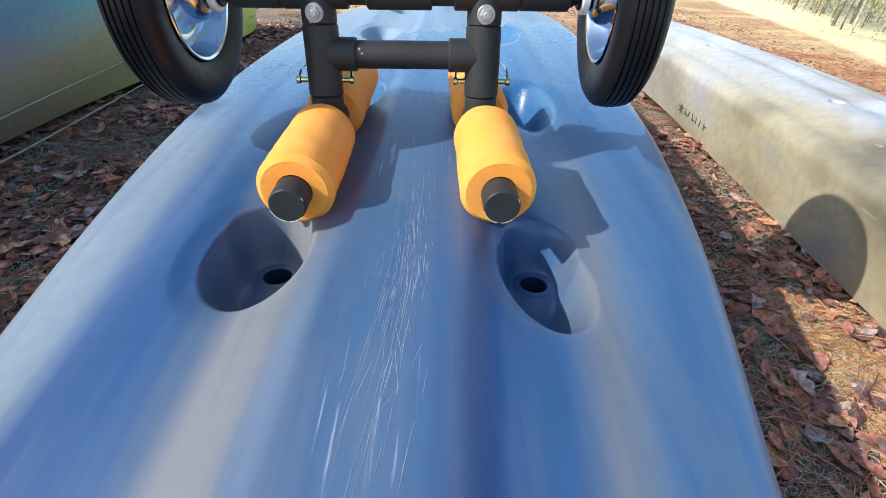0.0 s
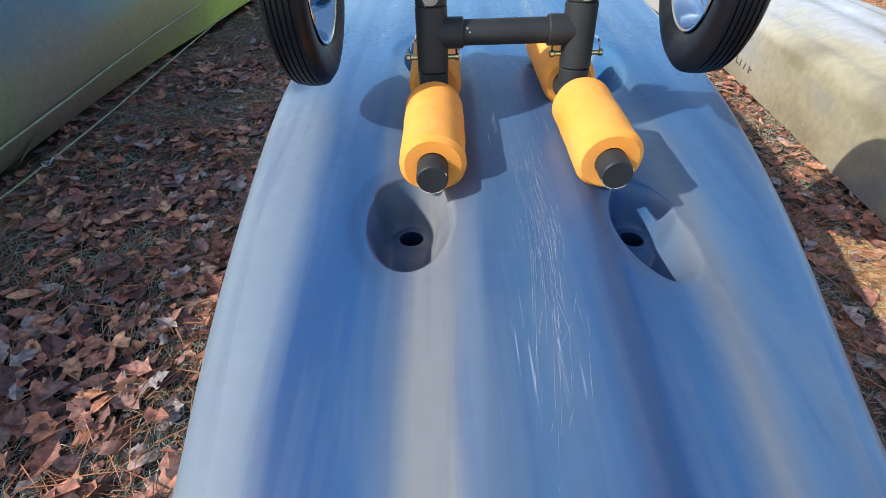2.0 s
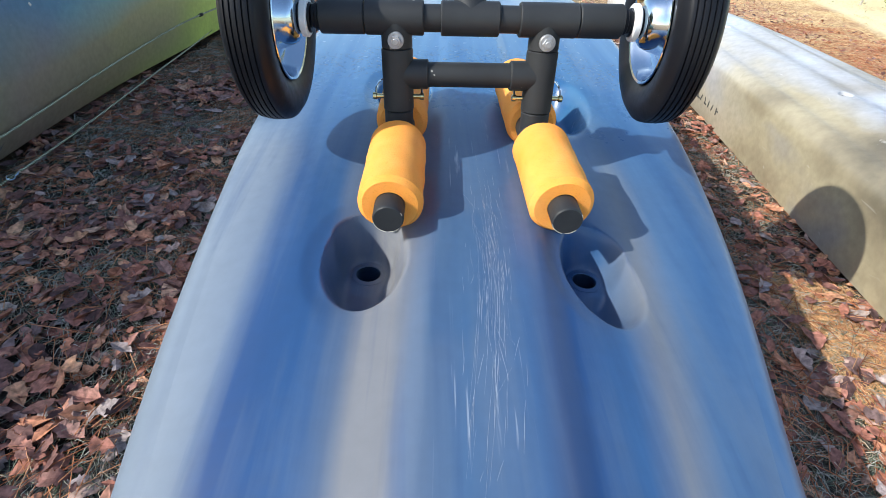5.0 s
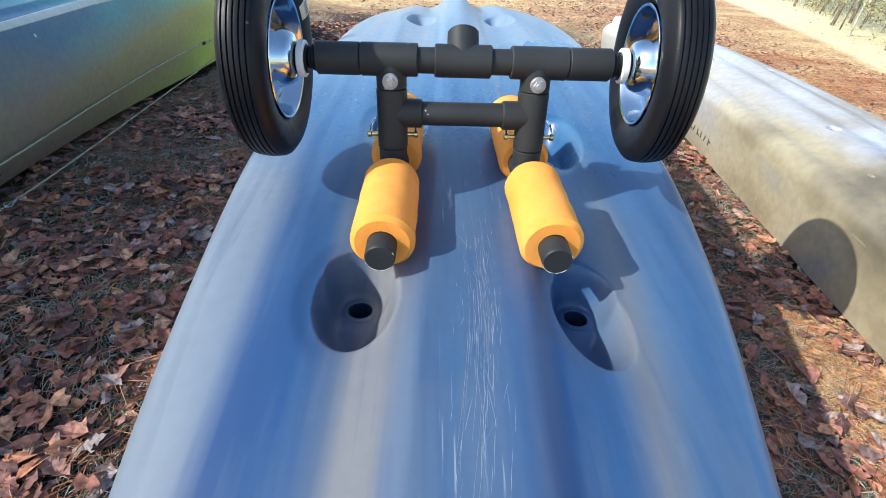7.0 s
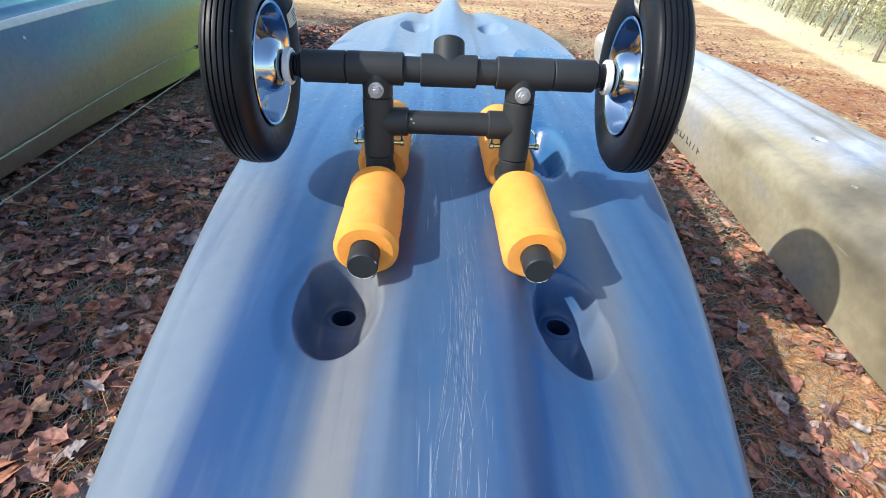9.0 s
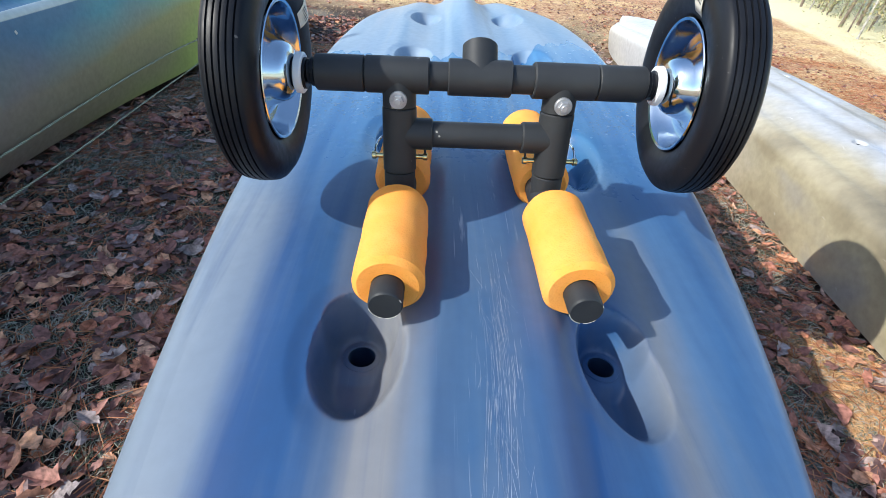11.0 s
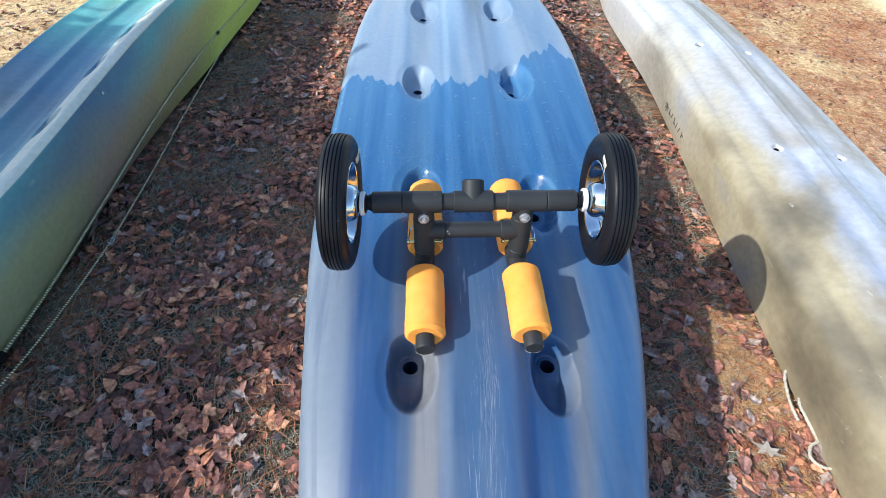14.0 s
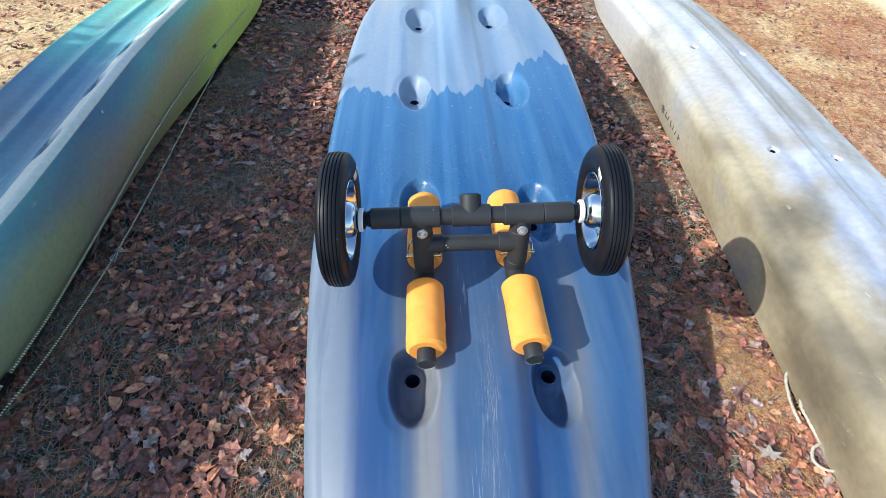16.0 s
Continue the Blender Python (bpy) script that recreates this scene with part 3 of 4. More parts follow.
def blue_kayak():
    th = thing("kayak", None, "overturned blue and grey streaked plastic kayak lying on leaves", "kayak", "overturned kayaks")
    width = [(-1.35, 0.03), (-1.2, 0.11), (-0.9, 0.215), (-0.5, 0.296), (-0.35, 0.326), (-0.2, 0.352), (0.0, 0.381), (0.15, 0.396), (0.5, 0.413), (0.85, 0.422), (1.2, 0.424),
             (1.6, 0.402), (1.9, 0.355), (2.2, 0.28), (2.5, 0.165), (2.75, 0.02)]
    crown = BLUE_CROWN
    edge = [(-1.35, 0.13), (-0.9, 0.215), (-0.5, 0.254), (-0.2, 0.280), (0.1, 0.296), (0.4, 0.309), (0.7, 0.314), (1.0, 0.313), (1.6, 0.29), (2.2, 0.24), (2.75, 0.14)]
    # scupper wells: centre, half width, half length, depth, drain hole
    wells = []
    for (lx, ly), (rx, ry), a, b, deep, left_hole, right_hole in (
            ((-0.148, -0.278), (0.125, -0.283), 0.042, 0.072, 0.064, (-0.141, -0.238), (0.139, -0.236)),
            ((-0.130, 0.215), (0.172, 0.195), 0.046, 0.092, 0.056, (-0.127, 0.21), (0.177, 0.19)),
            ((-0.140, 0.790), (0.192, 0.790), 0.047, 0.104, 0.046, (-0.130, 0.795), (0.184, 0.770)),
            ((-0.118, 1.440), (0.200, 1.440), 0.052, 0.135, 0.044, (-0.108, 1.448), (0.204, 1.444))):
        for (cx, cy), (hx, hy) in (((lx, ly), left_hole), ((rx, ry), right_hole)):
            wells.append((cx, cy, a, b, deep, hx, hy, 0.0150))
    bm, floor = hull(width, crown, edge, lambda y: 0.055, blue_relief, wells, lambda y: 0.026 * smooth(-0.3, 1.3, y), section=blue_section, mid=blue_mid)
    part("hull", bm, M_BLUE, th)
    for i, w in enumerate(wells):
        scupper_tube(th, w, floor.get(i, 0.21), M_TUBE, rim=M_BLUE)
    bm = bmesh.new()
    lathe([(0.0, 0.012), (0.003, 0.011), (0.004, 0.008), (0.0025, 0.006), (0.0025, 0.0001)], 20, "Z", bm, Matrix.Translation((0.012, -0.53, 0.284)))
    part("drain_plug", bm, M_ZINC, th, "small metal drain screw")
    return th


blue_kayak()


GREEN_AT = pose(-1.255, 0.0, 0.0, 0, 0, -3.0)


def green_base(y):
    """How far the gunwale of the green kayak lies inside its chine."""
    return 0.085 - 0.072 * smooth(0.3, 1.6, y)


def green_mid(y):
    return 0.035 - 0.090 * smooth(-0.1, 1.2, y) + 0.05 * smooth(1.6, 2.6, y)


def side_kayaks():
    # green kayak with its dark side towards the blue one
    th = thing("kayak", GREEN_AT, "overturned green and blue camouflage kayak with pale chine stripe", "kayak", "overturned kayaks")
    width, crown, edge = GREEN_W, [(-1.3, 0.18), (-0.9, 0.285), (-0.4, 0.322), (0.3, 0.336), (1.4, 0.334), (2.2, 0.29), (2.62, 0.21)], GREEN_E

    def relief(x, y, w):
        ax = abs(x)
        return 0.016 * math.exp(-(x / 0.016) ** 2) - 0.010 * math.exp(-((ax - 0.070) / 0.032) ** 2)

    wells = [(0.127 + green_mid(yy), yy, 0.0088, 0.056, 0.009, 0.127 + green_mid(yy), yy, 0.004) for yy in (0.05, 0.42, 0.73, 1.0, 1.32)]
    bm, floor = hull(width, crown, edge, green_base, relief, wells, fine=0.006, rim=0.018, section=lambda n: n ** 5, lean=lambda y: 0.020, mid=green_mid, tuck=4.0)
    part("hull", bm, M_GREEN, th)
    for i, w in enumerate(wells):
        bm = bmesh.new()
        # a solid near-black plate stands in for the slot's shaded inside
        box(bm, (0.0110, 0.088, 0.008), pose(w[0] - 0.001, w[1], floor[i] + 0.0008), 0.003)
        part("slot_shade", bm, M_HOLE_SHADE, th, "black plate painted as the shade in a narrow chine slot")
    green = th
    # tan kayak
    th = thing("kayak", pose(1.120, 0.0, 0.0, 0, 0, -4.5), "overturned sand and grey camouflage kayak with worn hull", "kayak", "overturned kayaks")
    width, edge = TAN_W, TAN_E
    crown = [(-1.6, 0.16), (-0.8, 0.245), (0.3, 0.262), (1.4, 0.262), (2.2, 0.240), (3.05, 0.15)]

    def relief2(x, y, w):
        ax = abs(x - 0.01)
        return (0.006 * math.exp(-(ax / 0.02) ** 2) - 0.004 * math.exp(-((x - 0.05) / 0.025) ** 2) - 0.008 * math.exp(-((ax - 0.085) / 0.03) ** 2)
                + 0.003 * math.exp(-((ax - 0.15) / 0.03) ** 2) + 0.010 * (1 - smooth(-0.014, -0.006, x)) - 0.006 * smooth(-0.006, 0.07, x))

    wells = [(cx, yy, 0.008, 0.016, 0.005, cx - 0.001, yy, 0.0070) for yy in (-0.15, 0.53, 1.31, 1.95) for cx in (-0.122, 0.098)]
    bm, floor = hull(width, crown, edge, lambda y: 0.02, relief2, wells, rim=0.05, section=lambda n: n ** 2.2, mid=lambda y: -0.10 * smooth(1.2, 2.8, y))
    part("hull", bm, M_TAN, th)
    for i, w in enumerate(wells):
        scupper_tube(th, w, floor.get(i, 0.2), M_HOLE_SHADE, rim=M_HOLE_SHADE, flange=1.30)
    return green, th


GREEN_W = [(-1.3, 0.05), (-1.1, 0.12), (-0.7, 0.165), (-0.2, 0.174), (0.2, 0.178), (0.7, 0.178), (1.2, 0.176), (1.8, 0.170), (2.2, 0.145), (2.45, 0.105), (2.58, 0.06), (2.62, 0.02)]
GREEN_E = [(-1.3, 0.17), (-0.9, 0.295), (-0.4, 0.336), (0.3, 0.352), (1.4, 0.350), (2.2, 0.30), (2.62, 0.20)]
TAN_W = [(-1.6, 0.08), (-1.2, 0.20), (-0.7, 0.275), (-0.2, 0.275), (0.3, 0.268), (0.8, 0.258), (1.3, 0.246), (1.8, 0.236), (2.3, 0.215), (2.6, 0.175), (2.85, 0.115), (3.05, 0.03)]
TAN_E = [(-1.6, 0.13), (-0.8, 0.205), (0.3, 0.222), (1.4, 0.222), (2.2, 0.200), (3.05, 0.11)]
green_kayak, tan_kayak = side_kayaks()


# ---- cart ----
M_BOLT = simple("dull_zinc", (0.46, 0.47, 0.49), 0.40, 0.55, 0.2, 150)
PIPE, FIT, NOODLE = 0.0167, 0.0212, 0.0388


def cart():
    """A pipe kayak cart lying upside down on the hull. Its own frame: axle along x at the origin, z up, y away."""
    th = thing("kayak_cart", pose(-0.0232, -0.027, 0.4970, 0, -2.7, -0.2), "black pipe kayak cart with two wheels and orange foam bumpers", "kayak cart")
    LEG, LOW = 0.0980, -0.152
    lean = -0.014           # y of the leg at its foot

    def leg_y(z):
        return lean * z / LOW

    # axle
    bm = bmesh.new()
    rod(bm, (-0.150, 0, 0), (0.150, 0, 0), PIPE, None, 32)
    part("axle_pipe", bm, M_PIPE, th)
    for s in (-1, 1):
        bm = bmesh.new()
        rod(bm, (s * 0.062, 0, 0), (s * 0.138, 0, 0), FIT, None, 40, 0.0015)
        rod(bm, (s * LEG, 0, 0), (s * LEG, leg_y(-0.036), -0.036), FIT * 0.97, None, 36, 0.001)
        part("axle_tee", bm, M_PIPE, th)
        bm = bmesh.new()
        rod(bm, (s * 0.1385, 0, 0), (s * 0.196, 0, 0), FIT * 0.985, None, 40, 0.0015)
        part("end_coupling", bm, M_PIPE, th)
        bm = bmesh.new()
        rod(bm, (s * 0.195, 0, 0), (s * 0.207, 0, 0), 0.0145, None, 32, 0.002)
        rod(bm, (s * 0.1965, 0, 0), (s * 0.2015, 0, 0), 0.0165, None, 32, 0.001)
        part("bushing", bm, M_RUBBER, th)
        # leg: pipe, cross tee, foot tee
        bm = bmesh.new()
        rod(bm, (s * LEG, leg_y(-0.02), -0.02), (s * LEG, lean, LOW), PIPE, None, 32)
        part("leg_pipe", bm, M_PIPE, th)
        bm = bmesh.new()
        rod(bm, (s * LEG, leg_y(-0.0365), -0.0365), (s * LEG, leg_y(-0.1175), -0.1175), FIT, None, 40, 0.0012)
        rod(bm, (s * LEG, leg_y(-0.070), -0.070), (s * 0.056, leg_y(-0.070), -0.070), FIT * 0.93, None, 36, 0.0015)
        part("cross_tee", bm, M_PIPE, th)
        bm = bmesh.new()
        rod(bm, (s * LEG, lean - 0.036, LOW), (s * LEG, lean + 0.036, LOW), FIT, None, 36, 0.0015)
        rod(bm, (s * LEG, leg_y(-0.1185), -0.1185), (s * LEG, lean, LOW), FIT * 0.95, None, 36, 0.0012)
        part("foot_tee", bm, M_PIPE, th)
        # bolt through the leg
        bm = bmesh.new()
        yb = leg_y(-0.030) - FIT - 0.002
        rod(bm, (s * LEG, yb + 0.004, -0.022), (s * LEG, yb - 0.0015, -0.022), 0.0104, None, 28, 0.0006)
        rod(bm, (s * LEG, yb - 0.001, -0.022), (s * LEG, yb - 0.006, -0.022), 0.0072, None, 6, 0.0006)
        rod(bm, (s * LEG, yb - 0.005, -0.022), (s * LEG, yb - 0.0085, -0.022), 0.0040, None, 16, 0.0006)
        part("bolt", bm, M_BOLT, th, "zinc hex bolt with washer")
        # quick pin with a wire loop at the foot
        bm = bmesh.new()
        zp = -0.100
        yp = leg_y(zp)
        rod(bm, (s * LEG - 0.036, yp, zp), (s * LEG + 0.036, yp, zp), 0.0032, None, 16, 0.0008)
        for e in (-1, 1):
            rod(bm, (s * LEG + e * 0.030, yp, zp), (s * LEG + e * 0.036, yp, zp), 0.0048, None, 16, 0.0008)
        part("pin", bm, M_BRASSY, th, "yellow zinc locking pin")
        bm = bmesh.new()
        o = s * LEG
        tube_path(bm, spline([(o + 0.033, yp, zp + 0.003), (o + 0.031, yp + 0.012, zp + 0.014), (o + 0.024, yp + 0.030, zp + 0.016), (o, yp + 0.036, zp + 0.015),
                              (o - 0.024, yp + 0.030, zp + 0.014), (o - 0.031, yp + 0.012, zp + 0.010), (o - 0.033, yp, zp + 0.002)], 6), 0.0014, 8)
        part("wire_clip", bm, M_ZINC, th, "sprung wire keeper")
        # foot pipes and foam
        yaw = -0.4 if s < 0 else 0.8
        turn = Matrix.Translation((s * LEG + (0.004 if s > 0 else 0.001), lean, LOW)) @ pose(0, 0, 0, 2.5, 0, yaw)
        bm = bmesh.new()
        rod(bm, turn @ Vector((0, -0.2128, 0)), turn @ Vector((0, 0.210, 0)), PIPE, None, 36)
        part("foot_pipe", bm, M_PIPE, th)
        bm = bmesh.new()
        lathe([(-0.2158, 0.0001), (-0.2160, PIPE * 0.98), (-0.2148, PIPE * 1.04), (-0.2133, PIPE * 1.07), (-0.189, PIPE * 1.07), (-0.189, PIPE)], 40, "Y", bm, turn)
        part("end_cap", bm, M_PIPE, th, "black round end cap")
        bm = bmesh.new()
        for a0, a1 in ((195, 262), (270, 318), (20, 34)):
            tube_path(bm, [turn @ Vector((PIPE * 1.03 * math.cos(radians(a)), -0.2156, PIPE * 1.03 * math.sin(radians(a)))) for a in range(a0, a1, 4)], 0.0004, 6)
        part("worn_edge", bm, M_LABEL, th, "pale worn rim of the cap")
        for a, b in ((-0.188, -0.036), (0.030, 0.222)):
            bm = bmesh.new()
            rows = []
            for k in range(25):
                t = k / 24
                y = a + (b - a) * t
                e = min(1.0, min(t, 1 - t) * (b - a) / 0.008)
                rows.append((y, NOODLE - 0.006 * (1 - math.sqrt(max(0.0, 1 - (1 - e) ** 2)))))
            lathe([(a + 0.010, PIPE * 1.0), (a, PIPE * 1.08), *rows, (b, PIPE * 1.08), (b - 0.010, PIPE)], 64, "Y", bm, turn)
            bmesh.ops.delete(bm, geom=[f for f in bm.faces if len(f.verts) > 4], context="FACES_ONLY")
            for v in bm.verts:
                p = v.co * 38
                v.co += Vector((v.co.x - turn.translation.x, 0, v.co.z - LOW)).normalized() * 0.0011 * noise.noise(p)
            part("foam_bumper", bm, M_FOAM, th, "orange porous foam tube")
    # middle tee with its open branch
    bm = bmesh.new()
    rod(bm, (-0.040, 0, 0), (0.036, 0, 0), FIT, None, 40, 0.0015)
    up = Vector((0, 0.68, 0.73))
    rod(bm, (-0.002, 0, 0), Vector((-0.002, 0, 0)) + up * 0.041, FIT, FIT * 1.0, 40, 0.0015)
    part("middle_tee", bm, M_PIPE, th)
    # a near-black disc on the branch's end paints the shade inside it
    bm = bmesh.new()
    c = Vector((-0.002, 0, 0)) + up * 0.0413
    rod(bm, c, c + up * 0.0006, PIPE, None, 32)
    part("mouth_shade", bm, M_HOLE_SHADE, th, "black disc painted as the shaded pipe mouth")
    bm = bmesh.new()
    y7 = leg_y(-0.070)
    rod(bm, (-0.07, y7, -0.070), (0.07, y7, -0.070), PIPE * 0.98, None, 36)
    part("cross_pipe", bm, M_PIPE, th)
    for s in (-1, 1):
        wheel(th, s)
    return th


def wheel(th, s):
    """Tyre with ribbed tread, pressed steel disc, hub, white washer. The outer face looks away from the cart."""
    R, HW = 0.1275, 0.0245
    X = s * 0.2545
    bm = bmesh.new()
    prof = [(-0.014, 0.075), (-0.0195, 0.081), (-0.0225, 0.092), (-HW, 0.102), (-HW, 0.110), (-0.0225, 0.1175), (-0.0195, 0.1215)]
    ribs = 6
    for k in range(ribs):
        a = -0.0185 + 0.037 * k / ribs
        b = -0.0185 + 0.037 * (k + 1) / ribs
        m = (a + b) / 2
        crown = lambda v: R - 0.0030 * (v / 0.0185) ** 2
        prof += [(a + 0.0010, crown(a) - 0.0002), (m, crown(m)), (b - 0.0010, crown(b) - 0.0002)]
        if k < ribs - 1:
            prof += [(b - 0.0005, crown(b) - 0.0024), (b + 0.0005, crown(b) - 0.0024)]
    prof += [(0.0195, 0.1215), (0.0225, 0.1175), (HW, 0.110), (HW, 0.102), (0.0225, 0.092), (0.0195, 0.081), (0.014, 0.075)]
    lathe([(X + a, r) for a, r in prof], 96, "X", bm)
    bmesh.ops.delete(bm, geom=[f for f in bm.faces if len(f.verts) > 4], context="FACES_ONLY")
    sway = Matrix.Translation((X, 0, 0)) @ pose(0, 0, 0, 0, -2.0 if s > 0 else 2.4, -4.0 if s > 0 else -1.2)
    tyre = part("wheel", bm, M_RUBBER, th, "black ribbed rubber tyre on plated steel rim")
    k = 1.02 if s < 0 else 1.005
    tyre.matrix_basis = sway @ Matrix.Diagonal((1.04, k, k, 1.0)) @ Matrix.Translation((-X, 0, 0))
    i = -s                                        # towards the cart
    bm = bmesh.new()
    prof = [(0.017, 0.0745), (0.0195, 0.0765), (0.0205, 0.0755), (0.0195, 0.0725), (0.014, 0.0700), (0.003, 0.0672), (-0.003, 0.0625), (-0.0045, 0.054), (-0.003, 0.0465),
            (0.002, 0.0410), (0.012, 0.0370), (0.022, 0.0330), (0.0275, 0.0290), (0.0305, 0.0235), (0.0318, 0.0170), (0.032, 0.010)]
    lathe([(X + i * a, r) for a, r in prof], 72, "X", bm)
    bmesh.ops.delete(bm, geom=[f for f in bm.faces if len(f.verts) > 4], context="FACES_ONLY")
    part("rim", bm, M_ZINC, tyre, "shiny plated pressed steel disc")
    bm = bmesh.new()
    lathe([(X + i * a, r) for a, r in [(-0.021, 0.080), (-0.016, 0.074), (-0.006, 0.070), (-0.003, 0.05), (-0.012, 0.034), (-0.026, 0.024), (-0.028, 0.008), (-0.028, 0.0001)]], 72, "X", bm)
    part("outer_disc", bm, M_ZINC, tyre)
    bm = bmesh.new()
    lathe([(X + i * a, r) for a, r in [(0.030, 0.0165), (0.033, 0.0175), (0.045, 0.0175), (0.046, 0.0165)]], 48, "X", bm)
    part("hub_boss", bm, M_RUBBER, tyre)
    bm = bmesh.new()
    c = s * 0.2160
    lathe([(c - 0.0045, 0.010), (c - 0.0045, 0.0210), (c - 0.003, 0.0228), (c + 0.003, 0.0228), (c + 0.0045, 0.0210), (c + 0.0045, 0.010)], 48, "X", bm)
    part("washer", bm, M_WHITE, tyre, "white nylon spacer")
    bm = bmesh.new()
    rod(bm, (s * 0.19, 0, 0), (s * 0.285, 0, 0), 0.0079, None, 24, 0.001)
    part("axle_end", bm, M_ZINC, tyre)
    # paper label on the inner side wall
    bm = bmesh.new()
    a0 = math.radians(100 if s > 0 else 28)
    pts = []
    for k in range(7):
        row = []
        for r, off in ((0.0835, 0.0193), (0.092, 0.0230), (0.102, 0.0250), (0.1115, 0.0249)):
            a = a0 + math.radians(-7 + 14 * k / 6)
            row.append(bm.verts.new((X + i * (off + 0.0006), r * math.cos(a), r * math.sin(a))))
        pts.append(row)
    for p, q in zip(pts, pts[1:]):
        for j in range(3):
            bm.faces.new((p[j], p[j + 1], q[j + 1], q[j]))
    lab = part("label", bm, M_LABEL, tyre, "small white paper sticker with bars")
    lab.modifiers.new("thickness", "SOLIDIFY").thickness = 0.0004
    bm = bmesh.new()
    for k in range(5):
        a = a0 + math.radians(-4.5 + 2.2 * k)
        v = [bm.verts.new((X + i * (off + 0.0013), r * math.cos(a + d), r * math.sin(a + d))) for r, off, d in ((0.095, 0.0236, -0.007), (0.105, 0.0252, -0.007), (0.105, 0.0252, 0.007), (0.095, 0.0236, 0.007))]
        bm.faces.new(v)
    part("label_bars", bm, M_INK, tyre)


cart()


# ---- details on the kayaks ----
def blue_z(x, y):
    """Height of the blue hull's bottom, wells left out."""
    w = 0.36
    return table(BLUE_CROWN, y) + blue_relief(x, y, w) + 0.026 * smooth(-0.3, 1.3, y) * x / w


def keel_scratches(th):
    """Pale gouges along the keel, thin raised burrs."""
    rng = random.Random(7)
    bm = bmesh.new()
    line = [(-0.62, -0.042), (-0.45, -0.014), (-0.35, -0.002), (-0.24, 0.003), (0.1, 0.002)]
    for k in range(190):
        if k < 7:          # long main gouges
            y, ln, wd = rng.uniform(-0.54, -0.38), rng.uniform(0.14, 0.36), rng.uniform(0.00015, 0.00032)
            off, dx = -0.012 + 0.0035 * k + rng.uniform(-0.003, 0.003), rng.uniform(-0.006, 0.004)
        else:
            y, ln, wd = rng.gauss(-0.33, 0.09), rng.uniform(0.004, 0.045), rng.uniform(0.00012, 0.00042)
            off = rng.gauss(0.003, 0.012)
            dx = ln * rng.gauss(-0.02, 0.035 if k % 9 else 0.30)
        n = max(3, int(ln / 0.012))
        ph = rng.uniform(0, 9)
        pts = []
        for i in range(n + 1):
            t = i / n
            py = y + ln * t
            px = table(line, py) + off + dx * t + 0.0002 * math.sin(ph + 5 * t)
            hw = wd * (0.35 + 0.65 * math.sin(math.pi * min(1, max(0, t)))) * rng.uniform(0.5, 1.2) * 0.5
            z = blue_z(px, py) + 0.0003
            pts.append((bm.verts.new((px - hw, py, z - 0.00004)), bm.verts.new((px, py, z)), bm.verts.new((px + hw, py, z - 0.00004))))
        for a, b in zip(pts, pts[1:]):
            bm.faces.new((a[0], a[1], b[1], b[0]))
            bm.faces.new((a[1], a[2], b[2], b[1]))
    m = simple("scraped_plastic", (0.40, 0.45, 0.53), 0.6, 0, 0.3, 120)
    part("keel_wear", bm, m, th, "pale scraped gouges along the keel")


keel_scratches(bpy.data.objects["kayak"])


def side_x(width, edge, rim, tumble, y, z, tuck=1.4):
    """Half width of a hull at a height below its chine."""
    w, ze = table(width, y), table(edge, y)
    zb = ze - rim
    t = min(1.0, max(0.0, 1 - z / zb))
    return w - tumble * t ** tuck


